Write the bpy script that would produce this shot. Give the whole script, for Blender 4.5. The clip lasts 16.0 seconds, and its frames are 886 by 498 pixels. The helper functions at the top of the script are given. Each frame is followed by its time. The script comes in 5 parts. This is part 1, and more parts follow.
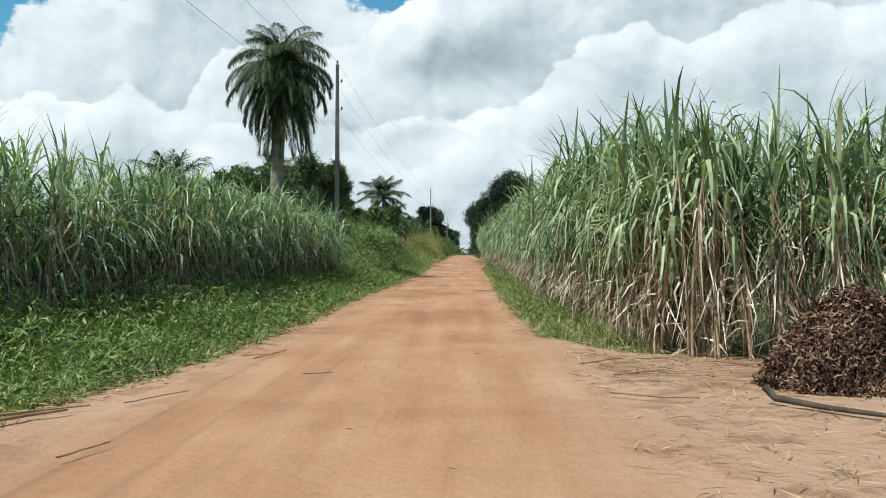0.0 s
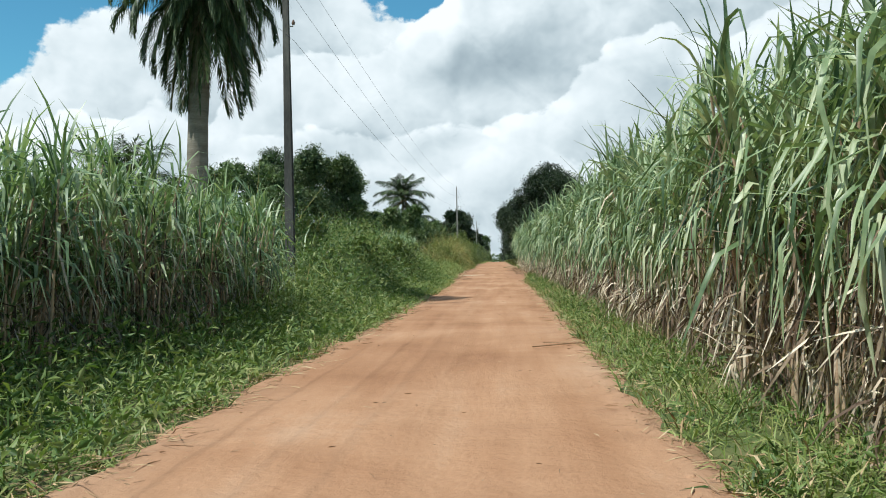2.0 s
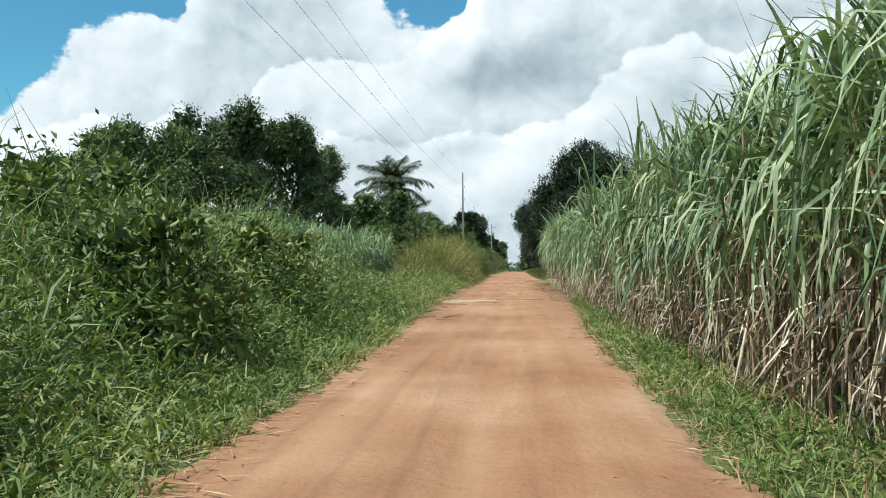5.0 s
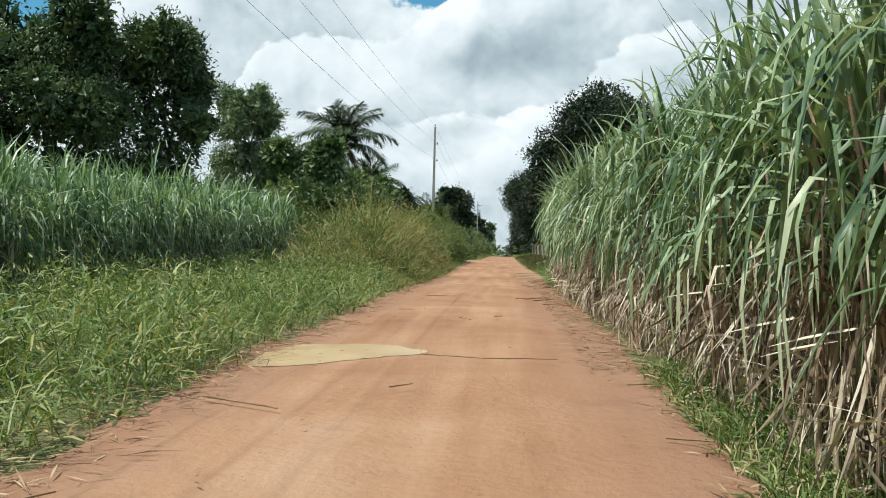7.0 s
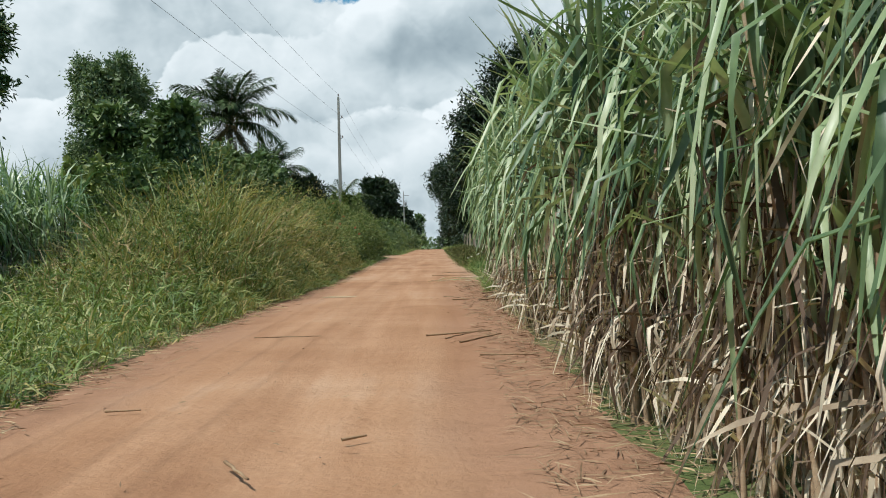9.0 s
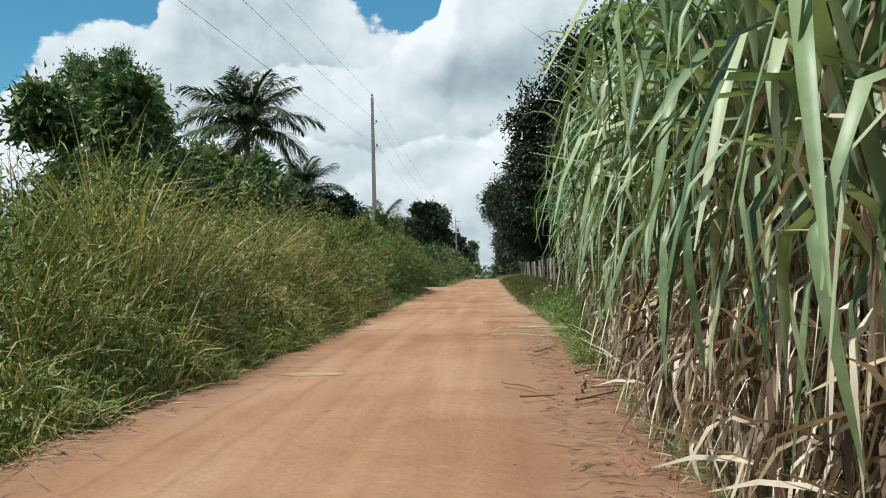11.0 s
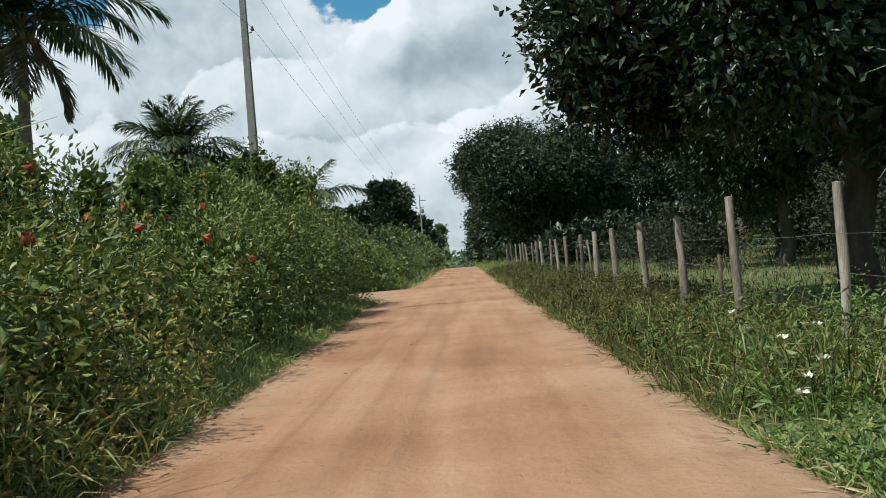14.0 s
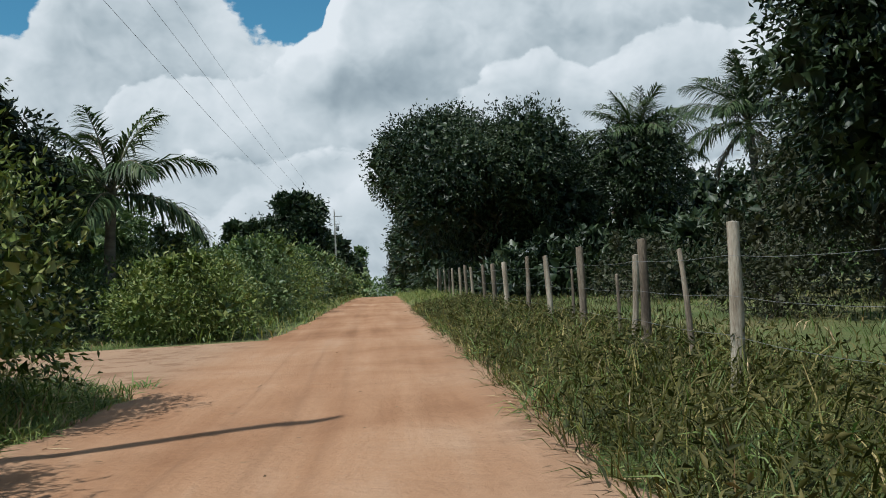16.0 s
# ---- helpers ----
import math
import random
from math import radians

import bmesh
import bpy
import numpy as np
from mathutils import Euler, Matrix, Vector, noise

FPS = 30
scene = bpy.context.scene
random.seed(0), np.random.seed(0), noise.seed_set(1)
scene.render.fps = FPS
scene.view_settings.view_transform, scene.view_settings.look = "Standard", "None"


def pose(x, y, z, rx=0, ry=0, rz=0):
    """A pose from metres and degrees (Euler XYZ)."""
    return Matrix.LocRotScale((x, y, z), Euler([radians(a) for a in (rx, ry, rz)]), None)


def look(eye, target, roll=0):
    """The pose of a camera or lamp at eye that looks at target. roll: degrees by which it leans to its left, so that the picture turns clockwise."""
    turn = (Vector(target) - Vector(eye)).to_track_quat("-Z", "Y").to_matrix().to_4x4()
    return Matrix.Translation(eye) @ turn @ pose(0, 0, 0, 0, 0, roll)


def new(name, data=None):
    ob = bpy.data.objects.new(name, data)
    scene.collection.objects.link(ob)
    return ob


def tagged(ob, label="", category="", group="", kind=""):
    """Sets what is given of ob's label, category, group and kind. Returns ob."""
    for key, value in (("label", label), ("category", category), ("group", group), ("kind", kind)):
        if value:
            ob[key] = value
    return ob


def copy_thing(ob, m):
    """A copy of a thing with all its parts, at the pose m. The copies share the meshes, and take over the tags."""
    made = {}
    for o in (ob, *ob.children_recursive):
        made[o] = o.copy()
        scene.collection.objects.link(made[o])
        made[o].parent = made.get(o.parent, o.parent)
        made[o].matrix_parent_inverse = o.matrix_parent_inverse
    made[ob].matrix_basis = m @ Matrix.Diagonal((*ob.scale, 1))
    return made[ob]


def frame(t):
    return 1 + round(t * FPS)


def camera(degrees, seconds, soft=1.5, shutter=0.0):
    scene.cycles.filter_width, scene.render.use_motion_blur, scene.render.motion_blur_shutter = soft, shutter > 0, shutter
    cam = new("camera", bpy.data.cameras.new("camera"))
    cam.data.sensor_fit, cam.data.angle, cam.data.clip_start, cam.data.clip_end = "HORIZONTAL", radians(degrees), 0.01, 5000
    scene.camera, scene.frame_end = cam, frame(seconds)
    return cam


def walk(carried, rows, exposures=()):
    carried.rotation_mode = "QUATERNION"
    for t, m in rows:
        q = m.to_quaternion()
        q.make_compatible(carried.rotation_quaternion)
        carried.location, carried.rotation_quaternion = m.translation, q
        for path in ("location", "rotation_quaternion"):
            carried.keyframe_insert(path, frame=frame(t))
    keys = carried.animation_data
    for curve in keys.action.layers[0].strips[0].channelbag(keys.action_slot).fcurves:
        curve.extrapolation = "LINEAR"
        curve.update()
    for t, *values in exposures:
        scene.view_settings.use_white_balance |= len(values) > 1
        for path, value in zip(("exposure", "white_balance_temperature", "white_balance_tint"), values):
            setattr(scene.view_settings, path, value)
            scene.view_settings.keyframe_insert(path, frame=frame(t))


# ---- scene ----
cam = camera(50.1, 16.0, 1.0)
# seconds, x, y, z, yaw, pitch, roll
ROWS = [
    (0.0, 0.000, 0.000, 1.424, 1.504, -0.075, -0.093),
    (0.5, -0.120, 4.154, 1.402, 2.662, 0.973, 0.591),
    (1.0, -0.223, 8.368, 1.395, 3.119, 0.327, 0.378),
    (1.5, -0.297, 12.576, 1.379, 2.988, 0.053, 0.995),
    (2.0, -0.322, 16.840, 1.375, 3.319, 0.360, 1.174),
    (2.5, -0.318, 21.237, 1.378, 5.103, 2.743, 2.194),
    (3.0, -0.341, 25.826, 1.357, 5.332, 2.651, 2.387),
    (3.5, -0.364, 30.301, 1.327, 5.604, 2.835, 2.275),
    (4.0, -0.390, 34.815, 1.338, 5.492, 1.997, 1.827),
    (4.2, -0.406, 36.744, 1.330, 5.095, 1.733, 1.412),
    (6.3, -0.204, 61.993, 1.426, 4.566, -0.031, -0.521),
    (6.5, -0.171, 63.917, 1.414, 4.494, 0.016, -0.733),
    (7.0, -0.084, 68.484, 1.388, 3.770, -0.311, -1.449),
    (7.5, 0.060, 72.030, 1.384, 2.788, -0.549, -1.787),
    (8.0, 0.185, 75.174, 1.389, 1.937, -0.781, -1.793),
    (8.5, 0.306, 77.876, 1.377, -0.118, -2.119, -0.205),
    (9.0, 0.389, 80.385, 1.332, -0.300, -0.717, 1.260),
    (9.2, 0.388, 81.591, 1.308, -0.091, -0.859, 1.906),
    (11.3, 0.433, 92.200, 1.377, 3.107, 1.167, 1.181),
    (11.5, 0.454, 93.592, 1.397, 2.272, 1.069, 1.952),
    (12.0, 0.459, 97.314, 1.434, 1.582, 2.546, 3.049),
    (12.5, 0.273, 101.309, 1.415, 1.369, 2.004, 3.518),
    (13.0, -0.011, 105.235, 1.410, 1.758, 0.258, 5.166),
    (13.5, -0.326, 109.261, 1.442, 1.773, 0.745, 5.171),
    (14.0, -0.395, 113.458, 1.473, 1.021, 0.130, 4.485),
    (14.5, -0.316, 117.746, 1.441, -0.399, 0.887, 3.606),
    (15.0, -0.216, 122.322, 1.412, -1.328, 1.911, 4.336),
    (15.5, -0.141, 126.797, 1.379, -2.725, 1.952, 2.959),
    (16.0, -0.012, 131.633, 1.303, -3.624, 1.502, 2.693),
]
# seconds, stops, kelvin, tint: the clip's camera darkens towards its end
EXPOSURES = [(0.0, 0.1, 6050, 4), (4.0, 0.15, 6000, 4), (6.5, 0.15, 6050, 4), (7.5, 0.06, 6050, 4), (8.5, -0.05, 6000, 4), (11.5, 0.0, 6050, 4), (13.0, 0.0, 6050, 4), (14.5, -0.12, 6000, 5), (16.0, -0.25, 5950, 6)]
walk(cam, [(t, pose(x, y, z, 90 + pitch, roll, yaw)) for t, x, y, z, yaw, pitch, roll in ROWS], EXPOSURES)

# ---- sky, sun ----
SUN_EL, SUN_AZ = 59.3, -124.0  # degrees; azimuth from +y towards +x: the sun stands to the west of the road and behind
world = bpy.data.worlds.new("sky")
scene.world = world
world.use_nodes = True


class Nodes:
    """Short calls for building a node tree."""

    def __init__(self, tree):
        self.t = tree
        tree.nodes.clear()

    def add(self, kind):
        return self.t.nodes.new(kind)

    def link(self, a, b):
        self.t.links.new(a, b)

    def put(self, socket, value):
        if isinstance(value, bpy.types.NodeSocket):
            self.t.links.new(value, socket)
        else:
            socket.default_value = value

    def math(self, op, a, b=0.0, c=0.0, clamp=False):
        n = self.add("ShaderNodeMath")
        n.operation, n.use_clamp = op, clamp
        for s, v in zip(n.inputs, (a, b, c)):
            self.put(s, v)
        return n.outputs[0]

    def step(self, x, lo, hi, a=0.0, b=1.0):
        n = self.add("ShaderNodeMapRange")
        n.interpolation_type = "SMOOTHSTEP"
        for s, v in zip(n.inputs, (x, lo, hi, a, b)):
            self.put(s, v)
        return n.outputs[0]

    def noise(self, vec, scale, detail=4.0, rough=0.55, distortion=0.0):
        n = self.add("ShaderNodeTexNoise")
        if vec is not None:
            self.link(vec, n.inputs["Vector"])
        n.inputs["Scale"].default_value, n.inputs["Detail"].default_value = scale, detail
        n.inputs["Roughness"].default_value, n.inputs["Distortion"].default_value = rough, distortion
        return n.outputs[0]

    def mix(self, f, a, b, blend="MIX"):
        n = self.add("ShaderNodeMix")
        n.data_type, n.blend_type = "RGBA", blend
        self.put(n.inputs[0], f)
        self.put(n.inputs[6], a if isinstance(a, bpy.types.NodeSocket) else (*a, 1))
        self.put(n.inputs[7], b if isinstance(b, bpy.types.NodeSocket) else (*b, 1))
        return n.outputs[2]

    def vec(self, x, y, z):
        n = self.add("ShaderNodeCombineXYZ")
        for s, v in zip(n.inputs, (x, y, z)):
            self.put(s, v)
        return n.outputs[0]


def build_sky():
    k = Nodes(world.node_tree)
    sky = k.add("ShaderNodeTexSky")
    sky.sky_type, sky.sun_disc, sky.sun_elevation, sky.sun_rotation = "NISHITA", False, radians(SUN_EL), radians(SUN_AZ)
    sky.altitude, sky.air_density, sky.dust_density, sky.ozone_density = 50, 1.0, 0.1, 2.0
    at = k.add("ShaderNodeTexCoord").outputs["Generated"]
    sep = k.add("ShaderNodeSeparateXYZ")
    k.link(at, sep.inputs[0])
    az = k.math("MULTIPLY", k.math("ARCTAN2", sep.outputs[0], sep.outputs[1]), 57.3)
    el = k.math("MULTIPLY", k.math("ARCSINE", sep.outputs[2]), 57.3)
    p0 = k.vec(az, el, 3.7)

    def heap(da, de, fine):
        """Rounded cells heaped on one another: the billows' height."""
        q = k.vec(k.math("ADD", az, da), k.math("ADD", k.math("MULTIPLY", el, 1.15), de), 2.3)
        wobble = k.add("ShaderNodeTexNoise")
        k.link(q, wobble.inputs["Vector"])
        wobble.inputs["Scale"].default_value, wobble.inputs["Detail"].default_value = 0.35, 2.0
        bend = k.add("ShaderNodeVectorMath")
        bend.operation = "MULTIPLY_ADD"
        k.link(wobble.outputs["Color"], bend.inputs[0])
        bend.inputs[1].default_value = (2.6, 2.6, 2.6)
        k.link(q, bend.inputs[2])
        total = None
        for scale, amp in ((0.14, 1.0), (0.36, 0.45), (0.95, 0.2), (2.4, 0.08))[:fine]:
            cell = k.add("ShaderNodeTexVoronoi")
            cell.feature = "SMOOTH_F1"
            k.link(bend.outputs[0], cell.inputs["Vector"])
            cell.inputs["Scale"].default_value = scale
            cell.inputs["Smoothness"].default_value = 0.5
            g = k.math("MULTIPLY", k.math("SUBTRACT", 0.5, cell.outputs["Distance"]), amp)
            total = g if total is None else k.math("ADD", total, g)
        return total

    here = heap(0.0, 0.0, 4)
    relief = k.math("SUBTRACT", here, heap(-0.55, 0.95, 4))
    soft = k.math("SUBTRACT", k.noise(p0, 0.16, 3.0, 0.5), 0.5)
    wisp = k.math("SUBTRACT", k.noise(k.vec(az, k.math("MULTIPLY", el, 1.5), 6.0), 0.8, 6.0, 0.62), 0.5)

    def bank(tops, swell, torn):
        """How far below the upper outline of a bank of cloud the view is, in degrees."""
        t = tops[0][1]
        for (a0, t0), (a1, t1) in zip(tops, tops[1:]):
            n = k.add("ShaderNodeMapRange")
            for s, v in zip(n.inputs, (az, a0, a1, 0.0, t1 - t0)):
                k.put(s, v)
            t = k.math("ADD", t, n.outputs[0])
        t = k.math("ADD", t, k.math("ADD", k.math("MULTIPLY", here, swell), k.math("MULTIPLY", wisp, torn)))
        return k.math("SUBTRACT", t, el)

    def spots():
        total = None
        for a, e, ra, re, w in CLOUD_SHADES:
            u = k.math("DIVIDE", k.math("SUBTRACT", k.math("ADD", az, k.math("MULTIPLY", soft, 5.0)), a), ra)
            v = k.math("DIVIDE", k.math("SUBTRACT", k.math("ADD", el, k.math("MULTIPLY", here, 0.9)), e), re)
            d = k.math("SQRT", k.math("ADD", k.math("MULTIPLY", u, u), k.math("MULTIPLY", v, v)))
            g = k.math("MULTIPLY", k.step(d, 1.3, 0.2), w)
            total = g if total is None else k.math("ADD", total, g)
        return total

    shade = spots()
    lums, covers = [], []
    for tops, swell, torn, edge, top_lum, drop, depth in CLOUD_BANKS:
        d = bank(tops, swell, torn)
        l = k.math("SUBTRACT", top_lum, k.step(d, 0.4, depth, 0.0, drop))
        l = k.math("ADD", l, k.math("MULTIPLY", relief, 0.62))
        l = k.math("ADD", l, k.math("MULTIPLY", soft, 0.35))
        lums.append(k.math("SUBTRACT", l, shade, clamp=True))
        covers.append(k.step(d, -0.02, edge))
    lum, cloudy = lums[0], covers[0]
    for l, c in zip(lums[1:], covers[1:]):
        lum = k.math("ADD", k.math("MULTIPLY", lum, k.math("SUBTRACT", 1.0, c)), k.math("MULTIPLY", l, c))
        cloudy = k.math("MAXIMUM", cloudy, c)
    # overhead and behind: broken cloud
    out = k.math("MAXIMUM", k.step(k.math("ABSOLUTE", az), 38.0, 55.0), k.step(el, 20.0, 27.0))
    broken = k.step(k.noise(p0, 0.06, 5.0, 0.5), 0.47, 0.56)
    cloudy = k.math("ADD", k.math("MULTIPLY", cloudy, k.math("SUBTRACT", 1.0, out)), k.math("MULTIPLY", broken, out))
    open_sky = k.math("SUBTRACT", 1.0, cloudy, clamp=True)
    ramp = k.add("ShaderNodeValToRGB")
    for pos, col in ((0.0, (0.33, 0.39, 0.43)), (0.3, (0.50, 0.56, 0.59)), (0.62, (0.74, 0.78, 0.795)), (1.0, (1.0, 1.0, 0.985))):
        e = ramp.color_ramp.elements.new(pos)
        e.color = (*col, 1)
    ramp.color_ramp.elements.remove(ramp.color_ramp.elements[0])
    ramp.color_ramp.elements.remove(ramp.color_ramp.elements[-1])
    k.link(lum, ramp.inputs[0])
    blue = k.mix(1.0, sky.outputs[0], (SKY_GAIN * 0.62, SKY_GAIN * 1.12, SKY_GAIN * 1.12), "MULTIPLY")
    lift = k.mix(1.0, ramp.outputs[0], (CLOUD_GAIN, CLOUD_GAIN, CLOUD_GAIN), "MULTIPLY")
    colour = k.mix(open_sky, lift, blue)
    below = k.step(el, -1.5, 0.0)
    colour = k.mix(below, (0.10, 0.10, 0.06), colour)
    back = k.add("ShaderNodeBackground")
    k.link(colour, back.inputs[0])
    back.inputs[1].default_value = 1.0
    out = k.add("ShaderNodeOutputWorld")
    k.link(back.outputs[0], out.inputs[0])


# azimuth, elevation, half widths (degrees), depth
SKY_GAIN, CLOUD_GAIN = 0.092, 0.96
# banks of cloud, far to near: (azimuth, top) outline, billows, tears, edge, light at the top, darkening below over that depth
CLOUD_BANKS = [
    ([(-36, 4), (-30.5, 8), (-27, 11.2), (-25, 13), (-22.6, 13.8), (-20, 14.2), (-18.8, 16), (-17.5, 21), (-10.8, 21), (-9.6, 18.2), (-8.5, 16.0), (-7.2, 14.8), (-5, 13.8), (-2, 11)], 2.4, 1.8, 0.5, 0.74, 0.26, 7.0),
    ([(-17, 8), (-15, 10.8), (-12.5, 12.1), (-9.7, 12.7), (-7, 12.6), (-4.5, 13.5), (-3, 14.8), (-2.2, 17), (-0.5, 24), (36, 24)], 2.0, 0.7, 0.25, 0.88, 0.42, 6.5),
    ([(1.5, 7.5), (3.0, 8.2), (5.0, 10.4), (8.0, 12.0), (10.5, 13.4), (13.0, 12.2), (16.0, 13.2), (20.0, 13.8), (36, 12)], 2.2, 0.8, 0.35, 0.84, 0.38, 5.0),
    ([(-36, 4.5), (-24, 6.3), (-20, 9.0), (-17, 7.6), (-14, 5.2), (-10, 4.0), (-7.5, 6.0), (-5.5, 6.2), (-3.5, 4.8), (-1.0, 6.0), (2.0, 7.0), (5.0, 5.5), (10, 6.5), (36, 6)], 1.8, 0.7, 0.4, 0.80, 0.34, 4.0),
]
CLOUD_SHADES = [(0.5, 11.3, 8.0, 1.9, 0.22), (-6.0, 10.2, 2.5, 1.2, 0.08), (-17.5, 11.0, 4.0, 3.4, 0.06), (-9.0, 6.4, 6.0, 1.6, 0.26), (-3.0, 6.9, 3.0, 1.2, 0.16), (4.8, 12.8, 2.6, 1.1, 0.1), (11.5, 9.8, 5.0, 1.6, 0.12), (-0.8, 15.2, 4.0, 2.2, -0.3), (6.0, 16.0, 4.0, 2.0, -0.2),
                (0.3, 7.5, 0.8, 0.35, -0.3), (15.0, 16.0, 6.0, 2.0, -0.15)]
build_sky()

sun = new("sun", bpy.data.lights.new("sun", "SUN"))
sun.data.energy, sun.data.angle, sun.data.color = 5.0, radians(0.55), (1.0, 0.95, 0.87)
_a, _e = radians(SUN_AZ), radians(SUN_EL)
sun.matrix_world = look((30 * math.sin(_a) * math.cos(_e), 60 + 30 * math.cos(_a) * math.cos(_e), 30 * math.sin(_e)), (0, 60, 0))


# ---- materials ----
def material(name, colours, scale=3.0, rough=0.8, bump=0.0, bump_scale=40.0, island=0.0, obj=0.0, translucent=0.0, specular=0.3, detail=5.0, stretch=(1, 1, 1), fine=0.25):
    """Colours run along two scales of noise; island and obj shift them from piece to piece and from thing to thing."""
    m = bpy.data.materials.new(name)
    m.use_nodes = True
    k = Nodes(m.node_tree)
    at = k.add("ShaderNodeNewGeometry")
    place = k.add("ShaderNodeMapping")
    place.inputs["Scale"].default_value = stretch
    k.link(at.outputs["Position"], place.inputs["Vector"])
    p = place.outputs[0]
    f = k.math("ADD", k.noise(p, scale, detail), k.math("MULTIPLY", k.math("SUBTRACT", k.noise(p, scale * 14.0, 3.0), 0.5), fine * 2))
    if island:
        f = k.math("ADD", f, k.math("MULTIPLY", k.math("SUBTRACT", at.outputs["Random Per Island"], 0.5), island))
    if obj:
        f = k.math("ADD", f, k.math("MULTIPLY", k.math("SUBTRACT", k.add("ShaderNodeObjectInfo").outputs["Random"], 0.5), obj))
    ramp = k.add("ShaderNodeValToRGB")
    n = len(colours)
    for i, c in enumerate(colours):
        e = ramp.color_ramp.elements.new(0.22 + 0.56 * i / max(1, n - 1))
        e.color = (*c, 1)
    ramp.color_ramp.elements.remove(ramp.color_ramp.elements[0])
    ramp.color_ramp.elements.remove(ramp.color_ramp.elements[-1])
    k.link(f, ramp.inputs[0])
    b = k.add("ShaderNodeBsdfPrincipled")
    k.link(ramp.outputs[0], b.inputs["Base Color"])
    b.inputs["Roughness"].default_value = rough
    b.inputs["Specular IOR Level"].default_value = specular
    if bump:
        h = k.add("ShaderNodeBump")
        h.inputs["Strength"].default_value, h.inputs["Distance"].default_value = bump, 0.02
        k.link(k.noise(p, bump_scale, 6.0, 0.65), h.inputs["Height"])
        k.link(h.outputs[0], b.inputs["Normal"])
    last = b.outputs[0]
    if translucent:
        t = k.add("ShaderNodeBsdfTranslucent")
        k.link(k.mix(1.0, ramp.outputs[0], (1.25, 1.4, 0.7), "MULTIPLY"), t.inputs[0])
        s = k.add("ShaderNodeMixShader")
        s.inputs[0].default_value = translucent
        k.link(last, s.inputs[1])
        k.link(t.outputs[0], s.inputs[2])
        last = s.outputs[0]
    o = k.add("ShaderNodeOutputMaterial")
    k.link(last, o.inputs[0])
    return m


M_CANE = material("cane_leaf", [(0.06, 0.105, 0.046), (0.15, 0.215, 0.10), (0.275, 0.345, 0.18), (0.45, 0.49, 0.31)], 0.6, 0.42, island=0.6, translucent=0.2, specular=0.38)
M_CANE_APART = material("single_cane_leaf", [(0.06, 0.105, 0.046), (0.15, 0.215, 0.10), (0.275, 0.345, 0.18), (0.45, 0.49, 0.31)], 0.6, 0.42, obj=0.6, translucent=0.2, specular=0.38)
M_CANE_L = material("cane_leaf_fresh", [(0.075, 0.13, 0.06), (0.15, 0.225, 0.105), (0.24, 0.32, 0.16), (0.40, 0.445, 0.28)], 0.6, 0.4, island=0.6, translucent=0.27, specular=0.45)
M_DRY = material("dry_cane_leaf", [(0.115, 0.075, 0.05), (0.315, 0.236, 0.163), (0.54, 0.435, 0.317), (0.77, 0.67, 0.52)], 0.8, 0.75, island=1.0, translucent=0.15)
# dry leaf colours darkened to carry the shade low in the western cane
M_SHADED_DRY = material("weathered_cane_leaf", [(0.05, 0.04, 0.03), (0.12, 0.098, 0.075), (0.22, 0.185, 0.145), (0.50, 0.45, 0.37)], 0.8, 0.8, island=0.9, translucent=0.1)
M_STALK = material("cane_stalk", [(0.20, 0.125, 0.08), (0.37, 0.26, 0.165), (0.50, 0.39, 0.26)], 2.0, 0.55, island=0.4, stretch=(1, 1, 4))
M_GRASS = material("verge_grass", [(0.075, 0.115, 0.03), (0.14, 0.195, 0.052), (0.215, 0.265, 0.075), (0.34, 0.34, 0.14)], 0.35, 0.48, island=0.55, translucent=0.22)
M_GRASS_DRY = material("seeding_grass", [(0.12, 0.135, 0.035), (0.22, 0.21, 0.06), (0.34, 0.285, 0.10), (0.46, 0.355, 0.165)], 0.4, 0.65, island=0.5, translucent=0.25)
M_STRAW = material("straw", [(0.20, 0.12, 0.06), (0.36, 0.25, 0.13), (0.48, 0.37, 0.22)], 1.5, 0.85, island=0.5)
M_WEED = material("weed_leaf", [(0.05, 0.094, 0.025), (0.10, 0.162, 0.043), (0.162, 0.225, 0.063), (0.265, 0.30, 0.112)], 0.5, 0.5, island=0.5, translucent=0.25)
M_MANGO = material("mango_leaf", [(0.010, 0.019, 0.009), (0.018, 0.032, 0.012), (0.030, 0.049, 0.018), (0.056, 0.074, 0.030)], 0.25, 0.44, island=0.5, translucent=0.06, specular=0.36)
M_TREE = material("tree_leaf", [(0.040, 0.070, 0.023), (0.080, 0.13, 0.042), (0.135, 0.19, 0.066), (0.21, 0.255, 0.11)], 0.3, 0.42, island=0.5, translucent=0.14, specular=0.45)
M_DARK_TREE = material("dark_tree_leaf", [(0.028, 0.050, 0.019), (0.056, 0.090, 0.032), (0.098, 0.142, 0.052), (0.165, 0.20, 0.088)], 0.3, 0.4, island=0.5, translucent=0.1, specular=0.45)
M_PALE_TREE = material("pale_tree_leaf", [(0.07, 0.10, 0.045), (0.12, 0.165, 0.075), (0.19, 0.24, 0.12), (0.29, 0.33, 0.20)], 0.3, 0.5, island=0.5, translucent=0.14)
M_SHRUB = material("shrub_leaf", [(0.046, 0.076, 0.018), (0.10, 0.145, 0.036), (0.17, 0.215, 0.056), (0.275, 0.29, 0.10)], 0.5, 0.45, island=0.5, translucent=0.14)
